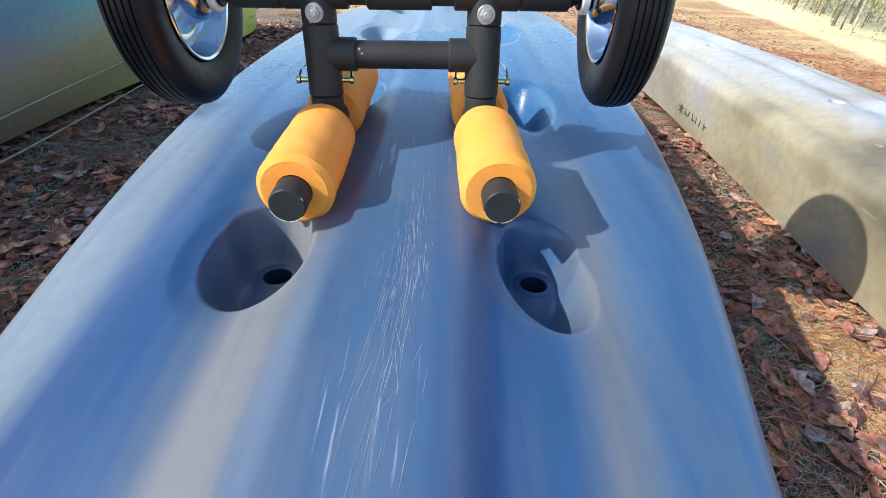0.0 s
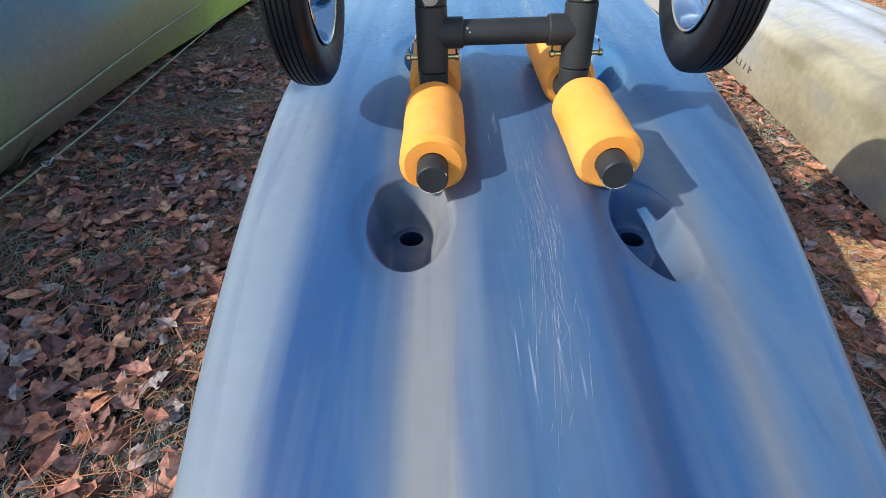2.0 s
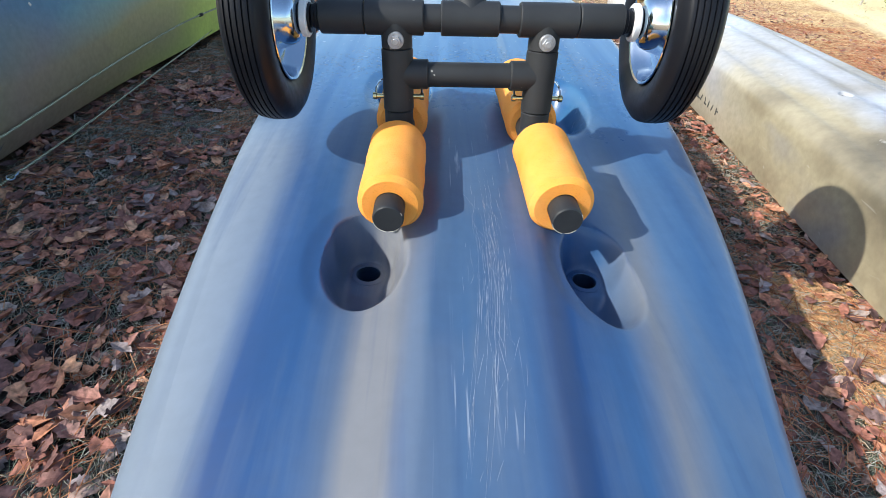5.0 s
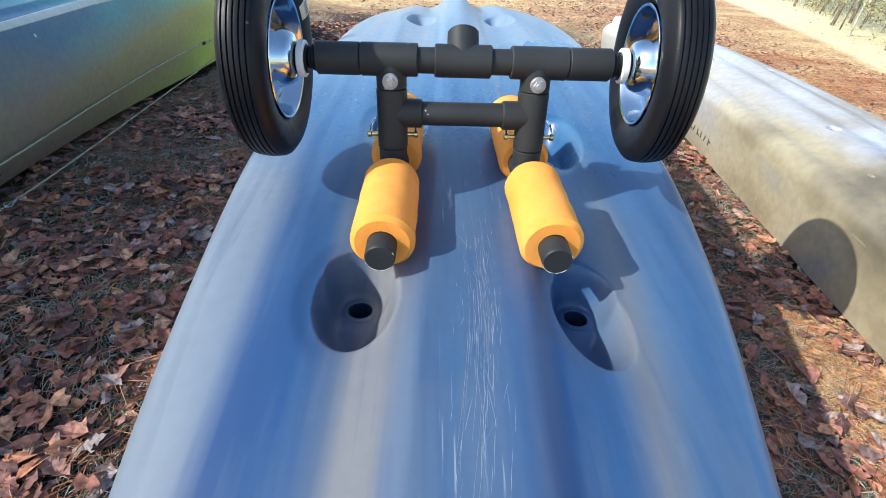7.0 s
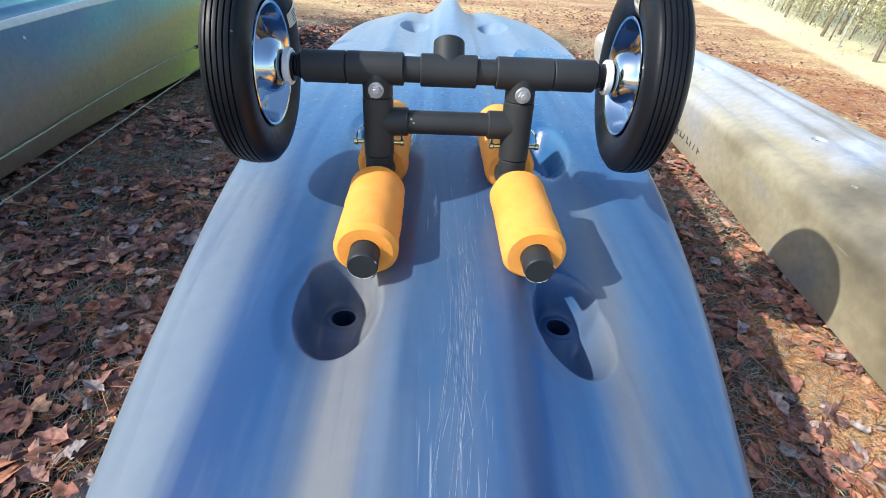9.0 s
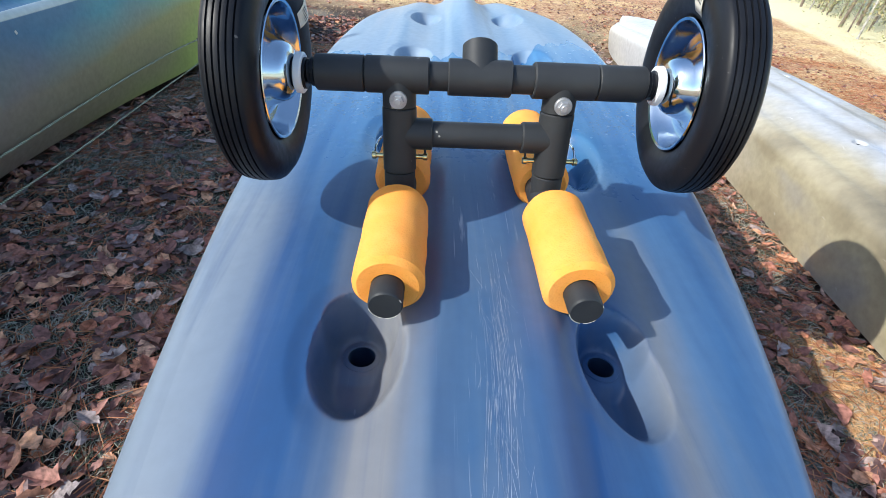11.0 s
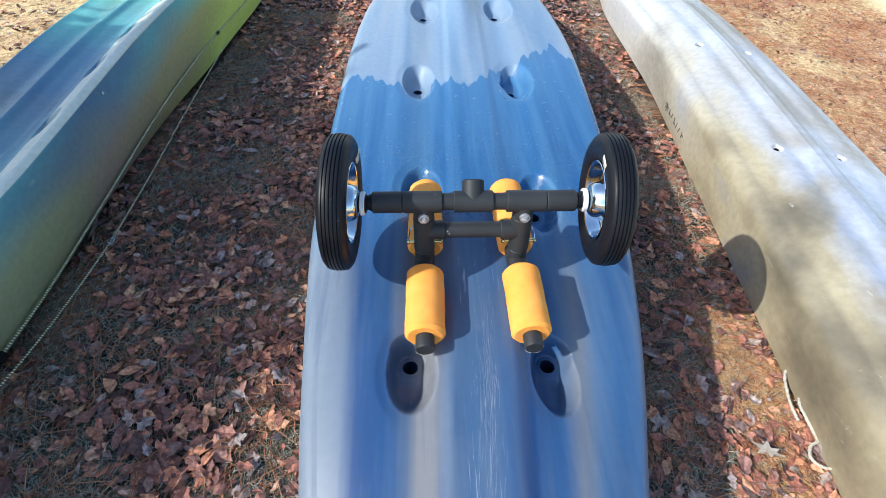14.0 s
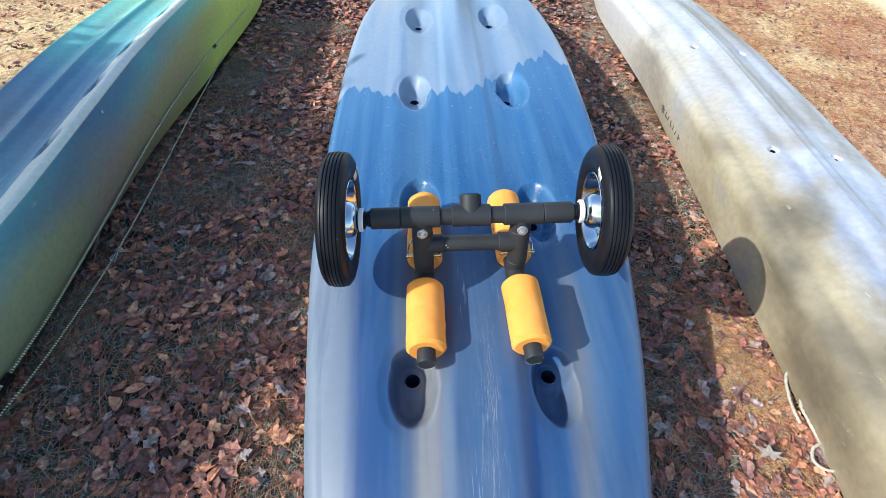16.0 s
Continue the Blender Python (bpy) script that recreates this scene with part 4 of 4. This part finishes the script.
def lines_and_marks():
    g = green_kayak
    gx = lambda y, z: side_x(GREEN_W, GREEN_E, 0.018, green_base(y), y, z, 4.0) + green_mid(y)
    # deck line along the side and a slack line on the leaves
    bm = bmesh.new()
    tube_path(bm, spline([(gx(y, z) + 0.0045, y, z) for y, z in ((-0.30, 0.084), (-0.05, 0.085), (0.1, 0.088), (0.45, 0.094), (0.9, 0.104), (1.4, 0.12), (1.9, 0.11), (2.4, 0.10))], 60), 0.0026, 8, 0.9)
    part("deck_line", bm, M_CORD, g, "thin pale twisted deck line")
    inv = GREEN_AT.inverted()
    bm = bmesh.new()
    tube_path(bm, spline([inv @ Vector(p) for p in ((-1.085, -0.36, 0.07), (-1.072, -0.10, 0.025), (-1.058, 0.12, 0.014), (-1.046, 0.31, 0.016), (-1.050, 0.60, 0.014), (-1.066, 1.15, 0.016), (-1.064, 1.6, 0.03), (-1.045, 2.05, 0.09))], 60), 0.0023, 8, 0.9)
    part("slack_line", bm, M_CORD, g, "thin pale cord slack on the leaves")
    bm = bmesh.new()
    c = inv @ Vector((-1.041, 0.310, 0.020))
    ring = [c + Vector((0.007 * math.cos(t), 0.019 * math.sin(t), 0.004 * math.sin(2 * t))) for t in [2 * math.pi * k / 24 for k in range(25)]]
    tube_path(bm, ring, 0.0018, 8)
    rod(bm, c + Vector((0.006, -0.006, 0)), c + Vector((0.006, 0.006, 0)), 0.003, None, 10)
    part("snap_hook", bm, M_ZINC, g, "small steel snap hook on the cord")
    for y, z in ((1.55, 0.118), (-0.12, 0.085)):
        bm = bmesh.new()
        box(bm, (0.010, 0.030, 0.012), pose(gx(y, z) + 0.004, y, z), 0.003)
        part("line_guide", bm, M_RUBBER, g, "black plastic line guide")
    # small pale scuff on the side
    bm = bmesh.new()
    box(bm, (0.001, 0.006, 0.008), pose(gx(0.62, 0.33) + 0.0006, 0.62, 0.33, 30, 0, 0))
    part("scuff", bm, M_LABEL, g)
    # tan kayak: printed mark, as plain shapes
    t = tan_kayak
    tx = lambda y, z: side_x(TAN_W, TAN_E, 0.05, 0.02, y, z)
    bm = bmesh.new()
    y0, zm = 1.115, 0.066
    for k in range(8):
        a = 2 * math.pi * k / 8
        box(bm, (0.0010, 0.024, 0.0040), pose(-tx(y0, zm) - 0.0006, y0 + 0.012 * math.cos(a), zm + 0.011 * math.sin(a), math.degrees(a), 0, 0))
    part("print_mark", bm, M_PRINT, t, "dark printed star shape")
    y = 1.070
    # six plain letter-sized strokes
    for k, (tilt, bars) in enumerate(((0, (-1, 1)), (18, ()), (-24, (-1, 1)), (0, ()), (12, (1,)), (-10, (0, 1)))):
        bm = bmesh.new()
        xs = -tx(y, zm) - 0.0006
        box(bm, (0.0010, 0.0062, 0.028), pose(xs, y, zm, tilt, 0, 0))
        for b in bars:
            box(bm, (0.0010, 0.020, 0.0052), pose(xs, y - 0.009, zm + 0.011 * b, 0, 0, 0))
        part("print_stroke", bm, M_PRINT, t, "dark printed stroke")
        y -= 0.036
    # rope under its edge
    inv = pose(1.120, 0.0, 0.0, 0, 0, -4.5).inverted()
    bm = bmesh.new()
    for pts in ([(0.89, -0.09, 0.02), (0.846, -0.135, 0.014), (0.826, -0.190, 0.010), (0.818, -0.225, 0.010), (0.816, -0.258, 0.009)],
                [(0.90, -0.15, 0.02), (0.846, -0.205, 0.013), (0.838, -0.250, 0.012), (0.838, -0.285, 0.010), (0.836, -0.308, 0.010), (0.812, -0.320, 0.009), (0.797, -0.344, 0.009), (0.804, -0.363, 0.010), (0.831, -0.372, 0.010), (0.89, -0.37, 0.02)]):
        tube_path(bm, spline([inv @ Vector(p) for p in pts], 26), 0.0034, 10, 0.8)
    part("tow_rope", bm, M_ROPE, t, "white twisted rope trailing on leaves")


lines_and_marks()


# ---- leaf litter, grass, needles ----
def under_hull(x, y, pad=0.0):
    w = table([(-1.35, 0.0), (-0.9, 0.16), (-0.5, 0.24), (0.1, 0.33), (0.7, 0.36), (1.3, 0.36), (1.9, 0.29), (2.75, 0.0)], y) if -1.35 < y < 2.75 else 0
    if abs(x) < w - pad:
        return True
    if -1.3 < y < 2.62 and abs(x - (-1.255 + 0.052 * y + green_mid(y))) < max(0.0, table(GREEN_W, y) - green_base(y) - pad):
        return True
    return -1.6 < y < 3.05 and abs(x - (1.120 + 0.079 * y - 0.10 * smooth(1.2, 2.8, y))) < max(0.0, table(TAN_W, y) - 0.02 - pad)


def ground_z(x, y):
    return 0.012 * noise.noise(Vector((x * 5, y * 5, 0))) + 0.010 * noise.noise(Vector((x * 1.4, y * 1.4, 3))) - 0.016


def leaf_outline(rng, lobed):
    """Half outline of a leaf: (along 0..1, half width)."""
    n = 9
    if lobed:
        depth, lobes = rng.uniform(0.35, 0.6), rng.choice((2.5, 3.5))
        return [(i / n, max(0.0, (math.sin(math.pi * (i / n) ** 0.8) ** 0.7) * (1 - depth * (0.5 + 0.5 * math.cos(2 * math.pi * lobes * i / n)))) ) for i in range(n + 1)]
    p = rng.uniform(0.75, 1.25)
    return [(i / n, math.sin(math.pi * (i / n) ** p) ** 0.85) for i in range(n + 1)]


def leaf_geometry(rng, size, lobed=False):
    """Vertices and faces of one dry curled leaf lying about the origin."""
    out = leaf_outline(rng, lobed)
    wide = size * (rng.uniform(0.62, 0.85) if lobed else rng.uniform(0.42, 0.68))
    curl, fold, twist = rng.uniform(-0.5, 1.1), rng.uniform(-0.35, 0.85), rng.uniform(-0.8, 0.8)
    verts, faces = [], []
    for t, h in out:
        y = (t - 0.5) * size
        zc = curl * size * 0.9 * (t - 0.5) ** 2
        jag = rng.uniform(0.80, 1.12)
        for s in (-1, 0, 1):
            x = s * h * wide * 0.5 * jag * rng.uniform(0.85, 1.08)
            z = zc + abs(x) * fold + twist * x * (t - 0.5)
            verts.append((x, y + (rng.uniform(-0.04, 0.04) * size if s else 0), z))
    for i in range(len(out) - 1):
        for s in (0, 1):
            a = i * 3 + s
            faces.append((a, a + 1, a + 4, a + 3))
    # stalk
    b = len(verts)
    verts += [(-size * 0.012, -0.5 * size, verts[1][2]), (size * 0.012, -0.5 * size, verts[1][2]), (size * rng.uniform(-0.08, 0.08), -0.68 * size, verts[1][2] + 0.06 * size)]
    faces.append((b, b + 1, b + 2))
    return verts, faces


def scatter(rng, count, area):
    x0, x1, y0, y1 = area
    got = []
    while len(got) < count:
        x, y = rng.uniform(x0, x1), rng.uniform(y0, y1)
        if not under_hull(x, y):
            got.append((x, y))
    return got


def litter():
    rng = random.Random(11)
    verts, faces = [], []
    zones = [(11500, (-1.2, -0.28, -0.85, 2.9), 0.014, 0.054), (4600, (0.28, 1.02, -0.85, 2.9), 0.014, 0.054), (3400, (1.25, 3.0, 0.0, 5.5), 0.010, 0.032), (420, (0.60, 0.95, -0.80, 0.12), 0.022, 0.050),
             (1500, (-2.8, -1.25, -0.2, 3.8), 0.02, 0.045), (1800, (-1.0, 2.5, 2.4, 5.0), 0.022, 0.045), (700, (-2.2, -0.6, -1.2, -0.2), 0.025, 0.055)]
    for count, area, lo, hi in zones:
        for x, y in scatter(rng, count, area):
            if abs(x) < 1.3 and rng.random() > 0.60 - 1.25 * noise.noise(Vector((x * 3.6, y * 3.6, 7))) + 0.35 * smooth(-0.95, -0.6, x) - 0.25:
                continue
            size = rng.uniform(lo, hi)
            v, f = leaf_geometry(rng, size, rng.random() < 0.5)
            m = Matrix.Translation((x, y, ground_z(x, y) + rng.uniform(0.003, 0.020))) @ pose(0, 0, 0, rng.gauss(0, 14), rng.gauss(0, 16) + (180 if rng.random() < 0.4 else 0), rng.uniform(0, 360))
            b = len(verts)
            verts += [tuple(m @ Vector(p)) for p in v]
            faces += [tuple(i + b for i in q) for q in f]
    me = bpy.data.meshes.new("leaf_litter")
    me.from_pydata(verts, [], faces)
    me.materials.append(M_LEAF)
    ob = new("leaf_litter", me)
    tagged(ob, "brown and rust fallen leaves covering the ground", "leaves", kind="stuff")


litter()


def single_leaves():
    """The larger leaves that lie clear, each its own thing."""
    rng = random.Random(23)
    kinds = []
    for k in range(9):
        v, f = leaf_geometry(rng, 0.075, k % 4 != 0)
        me = bpy.data.meshes.new("fallen_leaf")
        me.from_pydata(v, [], f)
        me.materials.append(M_LEAF1)
        kinds.append(me)
    spots = scatter(rng, 120, (-1.05, -0.36, -0.5, 1.5)) + scatter(rng, 80, (0.36, 0.86, -0.5, 1.5))
    for x, y in spots:
        ob = new("fallen_leaf", rng.choice(kinds))
        s = rng.uniform(0.45, 0.80)
        ob.matrix_world = Matrix.Translation((x, y, ground_z(x, y) + rng.uniform(0.012, 0.02))) @ pose(0, 0, 0, rng.gauss(0, 10), rng.gauss(0, 12), rng.uniform(0, 360)) @ Matrix.Scale(s, 4)
        tagged(ob, "dry curled brown leaf lying on the litter", "leaf", "fallen leaves")


single_leaves()


def lobed_leaf(name, mat, place, label):
    """A stiff leaf with long pointed lobes."""
    bm = bmesh.new()
    outline = [(0.0, -0.050), (0.006, -0.022), (0.024, -0.026), (0.012, -0.006), (0.034, 0.012), (0.010, 0.014), (0.004, 0.052), (-0.006, 0.016), (-0.030, 0.016), (-0.010, -0.004), (-0.022, -0.020), (-0.005, -0.022)]
    mid = bm.verts.new((0.0, 0.0, 0.004))
    ring = [bm.verts.new((x, y, 0.010 * math.sin(30 * x) + 1.6 * y * y)) for x, y in outline]
    for a, b in zip(ring, ring[1:] + ring[:1]):
        bm.faces.new((mid, a, b))
    bmesh.ops.subdivide_edges(bm, edges=bm.edges[:], cuts=1, use_grid_fill=True)
    ob = new(name, mesh_of(bm, name, mat))
    ob.matrix_world = place
    tagged(ob, label, "leaf", "fallen leaves")


lobed_leaf("lobed_leaf", simple("grey_dry_leaf", (0.40, 0.37, 0.35), 0.75, 0, 0.3, 90), pose(-1.105, 0.350, 0.032, 38, -12, -32), "grey stiff lobed leaf propped beside the green kayak")
lobed_leaf("pale_leaf", simple("pale_dry_leaf", (0.40, 0.35, 0.30), 0.7, 0, 0.3, 90), pose(0.692, -0.330, 0.018, 6, -24, 62) @ Matrix.Diagonal((0.55, 0.86, 1.2, 1.0)), "pale grey curled lobed leaf on the litter")


def blades(name, count, areas, lo, hi, width, mat, label, lie, seed):
    rng = random.Random(seed)
    verts, faces = [], []
    total = sum((b - a) * (d - c) for a, b, c, d in areas)
    for area in areas:
        a, b, c, d = area
        for x, y in scatter(rng, int(count * (b - a) * (d - c) / total), area):
            patch = noise.noise(Vector((x * 3.6, y * 3.6, 7)))
            if rng.random() > 0.72 + 1.3 * patch:
                continue
            z = ground_z(x, y)
            ln, az = rng.uniform(lo, hi), rng.uniform(0, 6.283)
            rise = ln * rng.uniform(0.05, 0.7) * (1 - lie)
            dx, dy = math.cos(az) * ln, math.sin(az) * ln
            wx, wy = -math.sin(az) * width, math.cos(az) * width
            bend = rng.uniform(-0.5, 0.5)
            i = len(verts)
            zz = z + (0.016 * rng.random() if lie > 0.8 else 0.0)
            mx, my = x + dx * 0.5 + wx * bend * 4, y + dy * 0.5 + wy * bend * 4
            verts += [(x - wx, y - wy, zz), (x + wx, y + wy, zz), (mx - wx * 0.8, my - wy * 0.8, zz + rise * 0.8 + 0.003), (mx + wx * 0.8, my + wy * 0.8, zz + rise * 0.8 + 0.004), (x + dx, y + dy, zz + rise * (1 - 0.3 * rng.random()) + 0.001)]
            faces += [(i, i + 1, i + 3, i + 2), (i + 2, i + 3, i + 4)]
    me = bpy.data.meshes.new(name)
    me.from_pydata(verts, [], faces)
    me.materials.append(mat)
    tagged(new(name, me), label, "needles" if "needles" in name else "grass", kind="stuff")


def blade_material(name, stops):
    m = Mat(name, 0.75, 0, 0.25)
    m.color(m.mix(1.0, m.ramp(m.island(), stops), m.grey(m.noise(40, 3), [(0.3, 0.8), (0.7, 1.1)]), "MULTIPLY"))
    return m.m


NEAR = [(-1.15, -0.30, -0.8, 2.2), (0.30, 0.95, -0.8, 2.2)]
blades("dry_grass", 200000, NEAR + [(-2.2, -1.1, -1.0, 0.2)], 0.012, 0.034, 0.00062,
       blade_material("dry_grass", [(0.0, (0.302, 0.314, 0.269)), (0.25, (0.448, 0.426, 0.358)), (0.4, (0.067, 0.123, 0.067)), (0.6, (0.157, 0.190, 0.146)), (0.8, (0.470, 0.381, 0.280)), (1.0, (0.381, 0.381, 0.358))]), "short thin dry grass blades between leaves", 0.25, 31)
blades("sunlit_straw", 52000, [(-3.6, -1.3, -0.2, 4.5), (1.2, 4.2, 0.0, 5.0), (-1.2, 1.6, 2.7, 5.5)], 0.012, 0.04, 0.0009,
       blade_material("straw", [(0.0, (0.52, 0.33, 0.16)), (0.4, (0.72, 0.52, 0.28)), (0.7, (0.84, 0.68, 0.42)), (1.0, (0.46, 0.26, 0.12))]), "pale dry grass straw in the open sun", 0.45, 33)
# dry grass in warmer, brighter colours that paint the sun patch here
blades("sunpatch_grass", 30000, [(0.66, 0.92, -0.85, 0.12)], 0.010, 0.028, 0.00050,
       blade_material("sunpatch_grass", [(0.0, (0.46, 0.24, 0.10)), (0.4, (0.68, 0.39, 0.18)), (0.7, (0.76, 0.50, 0.27)), (1.0, (0.36, 0.18, 0.08))]), "short dry grass beside the rope, coloured golden as a sun patch", 0.3, 35)
blades("pine_needles", 36000, NEAR + [(1.2, 3.0, 0.0, 3.0)], 0.04, 0.13, 0.0007,
       blade_material("pine_needle", [(0.0, (0.246, 0.078, 0.039)), (0.5, (0.448, 0.168, 0.078)), (1.0, (0.560, 0.302, 0.157))]), "long rust brown pine needles on the ground", 0.95, 37)


# ---- woods beyond the field ----
M_BARK = simple("pine_bark", (0.28, 0.22, 0.17), 0.9, 0, 0.5, 30, 0.6, 0.01)
M_PALEBARK = simple("pale_bark", (0.55, 0.52, 0.47), 0.85, 0, 0.4, 25, 0.5, 0.01)
M_FOLIAGE = blade_material("tree_leaves", [(0.0, (0.14, 0.17, 0.08)), (0.4, (0.34, 0.34, 0.16)), (0.7, (0.50, 0.42, 0.24)), (1.0, (0.22, 0.22, 0.12))])


def tree(name, x, y, height, r, seed, bark, low=0.25):
    """Tapered trunk with limbs, and a crown of many small leaves."""
    rng = random.Random(seed)
    th = thing(name, pose(x, y, -0.02), "slender tree with thin crown at the wood's edge", "tree", "trees beyond the field")
    bm = bmesh.new()
    lean = Vector((rng.uniform(-0.05, 0.05), rng.uniform(-0.05, 0.05), 1))
    pts = [lean * height * t + Vector((rng.uniform(-1, 1), rng.uniform(-1, 1), 0)) * r * 0.4 for t in (0, 0.15, 0.3, 0.5, 0.7, 0.88, 1)]
    for i in range(6):
        rod(bm, pts[i], pts[i + 1], r * (1.15 - 0.17 * i), r * (1.15 - 0.17 * (i + 1)), 12)
    ends = []
    for k in range(16):
        t = rng.uniform(low, 0.97)
        p = lean * height * t
        az, ln = rng.uniform(0, 6.283), height * rng.uniform(0.10, 0.24) * (1.2 - t)
        q = p + Vector((math.cos(az) * ln, math.sin(az) * ln, ln * rng.uniform(0.1, 0.6)))
        rod(bm, p, q, r * 0.25, r * 0.08, 6)
        ends.append((p, q))
    part("trunk", bm, bark, th)
    verts, faces = [], []
    for p, q in ends:
        for k in range(260):
            c = p.lerp(q, rng.uniform(0.3, 1.1)) + Vector((rng.gauss(0, 1), rng.gauss(0, 1), rng.gauss(0, 0.8))) * height * 0.045
            s = rng.uniform(0.007, 0.018)
            a, b = Vector((rng.gauss(0, 1), rng.gauss(0, 1), rng.gauss(0, 1))).normalized() * s, Vector((rng.gauss(0, 1), rng.gauss(0, 1), rng.gauss(0, 1))).normalized() * s * 0.6
            i = len(verts)
            verts += [tuple(c - a), tuple(c + b), tuple(c + a), tuple(c - b)]
            faces.append((i, i + 1, i + 2, i + 3))
    me = bpy.data.meshes.new("crown")
    me.from_pydata(verts, [], faces)
    me.materials.append(M_FOLIAGE)
    ob = new("crown", me)
    ob.parent = th


def sun_side(dist, across):
    """A place on the ground that lies dist metres towards the sun from the cart, and across metres to the side."""
    az = Vector((-SUN_TO.x, -SUN_TO.y)).normalized()
    return -az.x * dist - az.y * across, -az.y * dist + az.x * across


def evergreen(x, y, trunk_r, low, high, spread, leaves, size, seed, label):
    """Tapered trunk, spiralling limbs and an uneven crown of small leaves between two heights."""
    rng = random.Random(seed)
    th = thing("evergreen_tree", pose(x, y, -0.02), label, "tree", "trees towards the sun")
    bm = bmesh.new()
    rod(bm, (0, 0, 0), (0.02, 0.01, high * 0.5), trunk_r, trunk_r * 0.7, 14)
    rod(bm, (0.02, 0.01, high * 0.5), (0.0, 0.0, high), trunk_r * 0.7, trunk_r * 0.15, 12)
    ends = []
    for k in range(44):
        t = (k + rng.random()) / 44
        z, az = low + (high - low) * t * 0.96, 2.4 * k + rng.uniform(-0.4, 0.4)
        ln = spread * rng.uniform(0.7, 1.05) * (1 - 0.55 * t ** 2.2) * min(1.0, 0.55 + 2.2 * t)
        p, q = Vector((0, 0, z)), Vector((math.cos(az) * ln, math.sin(az) * ln, z + ln * rng.uniform(-0.08, 0.22)))
        rod(bm, p, q, trunk_r * 0.28, trunk_r * 0.06, 6)
        ends.append((p, q))
    part("trunk", bm, M_BARK, th)
    verts, faces = [], []
    for k in range(leaves):
        p, q = ends[k % len(ends)]
        c = p.lerp(q, rng.uniform(0.15, 1.05) ** 0.7) + Vector((rng.gauss(0, 1), rng.gauss(0, 1), rng.gauss(0, 0.7))) * spread * 0.085
        c.z = min(c.z, high + 0.05)
        s = size * rng.uniform(0.6, 1.3)
        a = Vector((rng.gauss(0, 1), rng.gauss(0, 1), rng.gauss(0, 1))).normalized() * s
        b = Vector((rng.gauss(0, 1), rng.gauss(0, 1), rng.gauss(0, 1))).normalized() * s * 0.55
        i = len(verts)
        verts += [tuple(c - a), tuple(c + b), tuple(c + a), tuple(c - b)]
        faces.append((i, i + 1, i + 2, i + 3))
    me = bpy.data.meshes.new("crown")
    me.from_pydata(verts, [], faces)
    me.materials.append(M_EVERGREEN)
    ob = new("crown", me)
    ob.parent = th


M_EVERGREEN = blade_material("evergreen_leaves", [(0.0, (0.04, 0.07, 0.03)), (0.5, (0.07, 0.11, 0.045)), (1.0, (0.10, 0.13, 0.06))])
# out of view, added to shade the ground between green and blue kayaks
evergreen(*sun_side(3.4, 0.85), 0.07, 0.10, 2.07, 1.38, 40000, 0.050, 301, "dense dark evergreen tree beyond the green kayak")


rng_t = random.Random(91)
for k in range(46):
    by = 2.7 + 5.6 * k / 45 + rng_t.uniform(-0.1, 0.1)
    off = rng_t.uniform(0.0, 0.9)
    bx = 3.52 + 0.40 * (by - 3.13) + off
    tree("tree", bx, by, rng_t.uniform(2.0, 3.2), rng_t.choice((0.005, 0.007, 0.010, 0.016)), 100 + k, M_PALEBARK if k % 3 == 0 else M_BARK, rng_t.choice((0.01, 0.03, 0.1)))
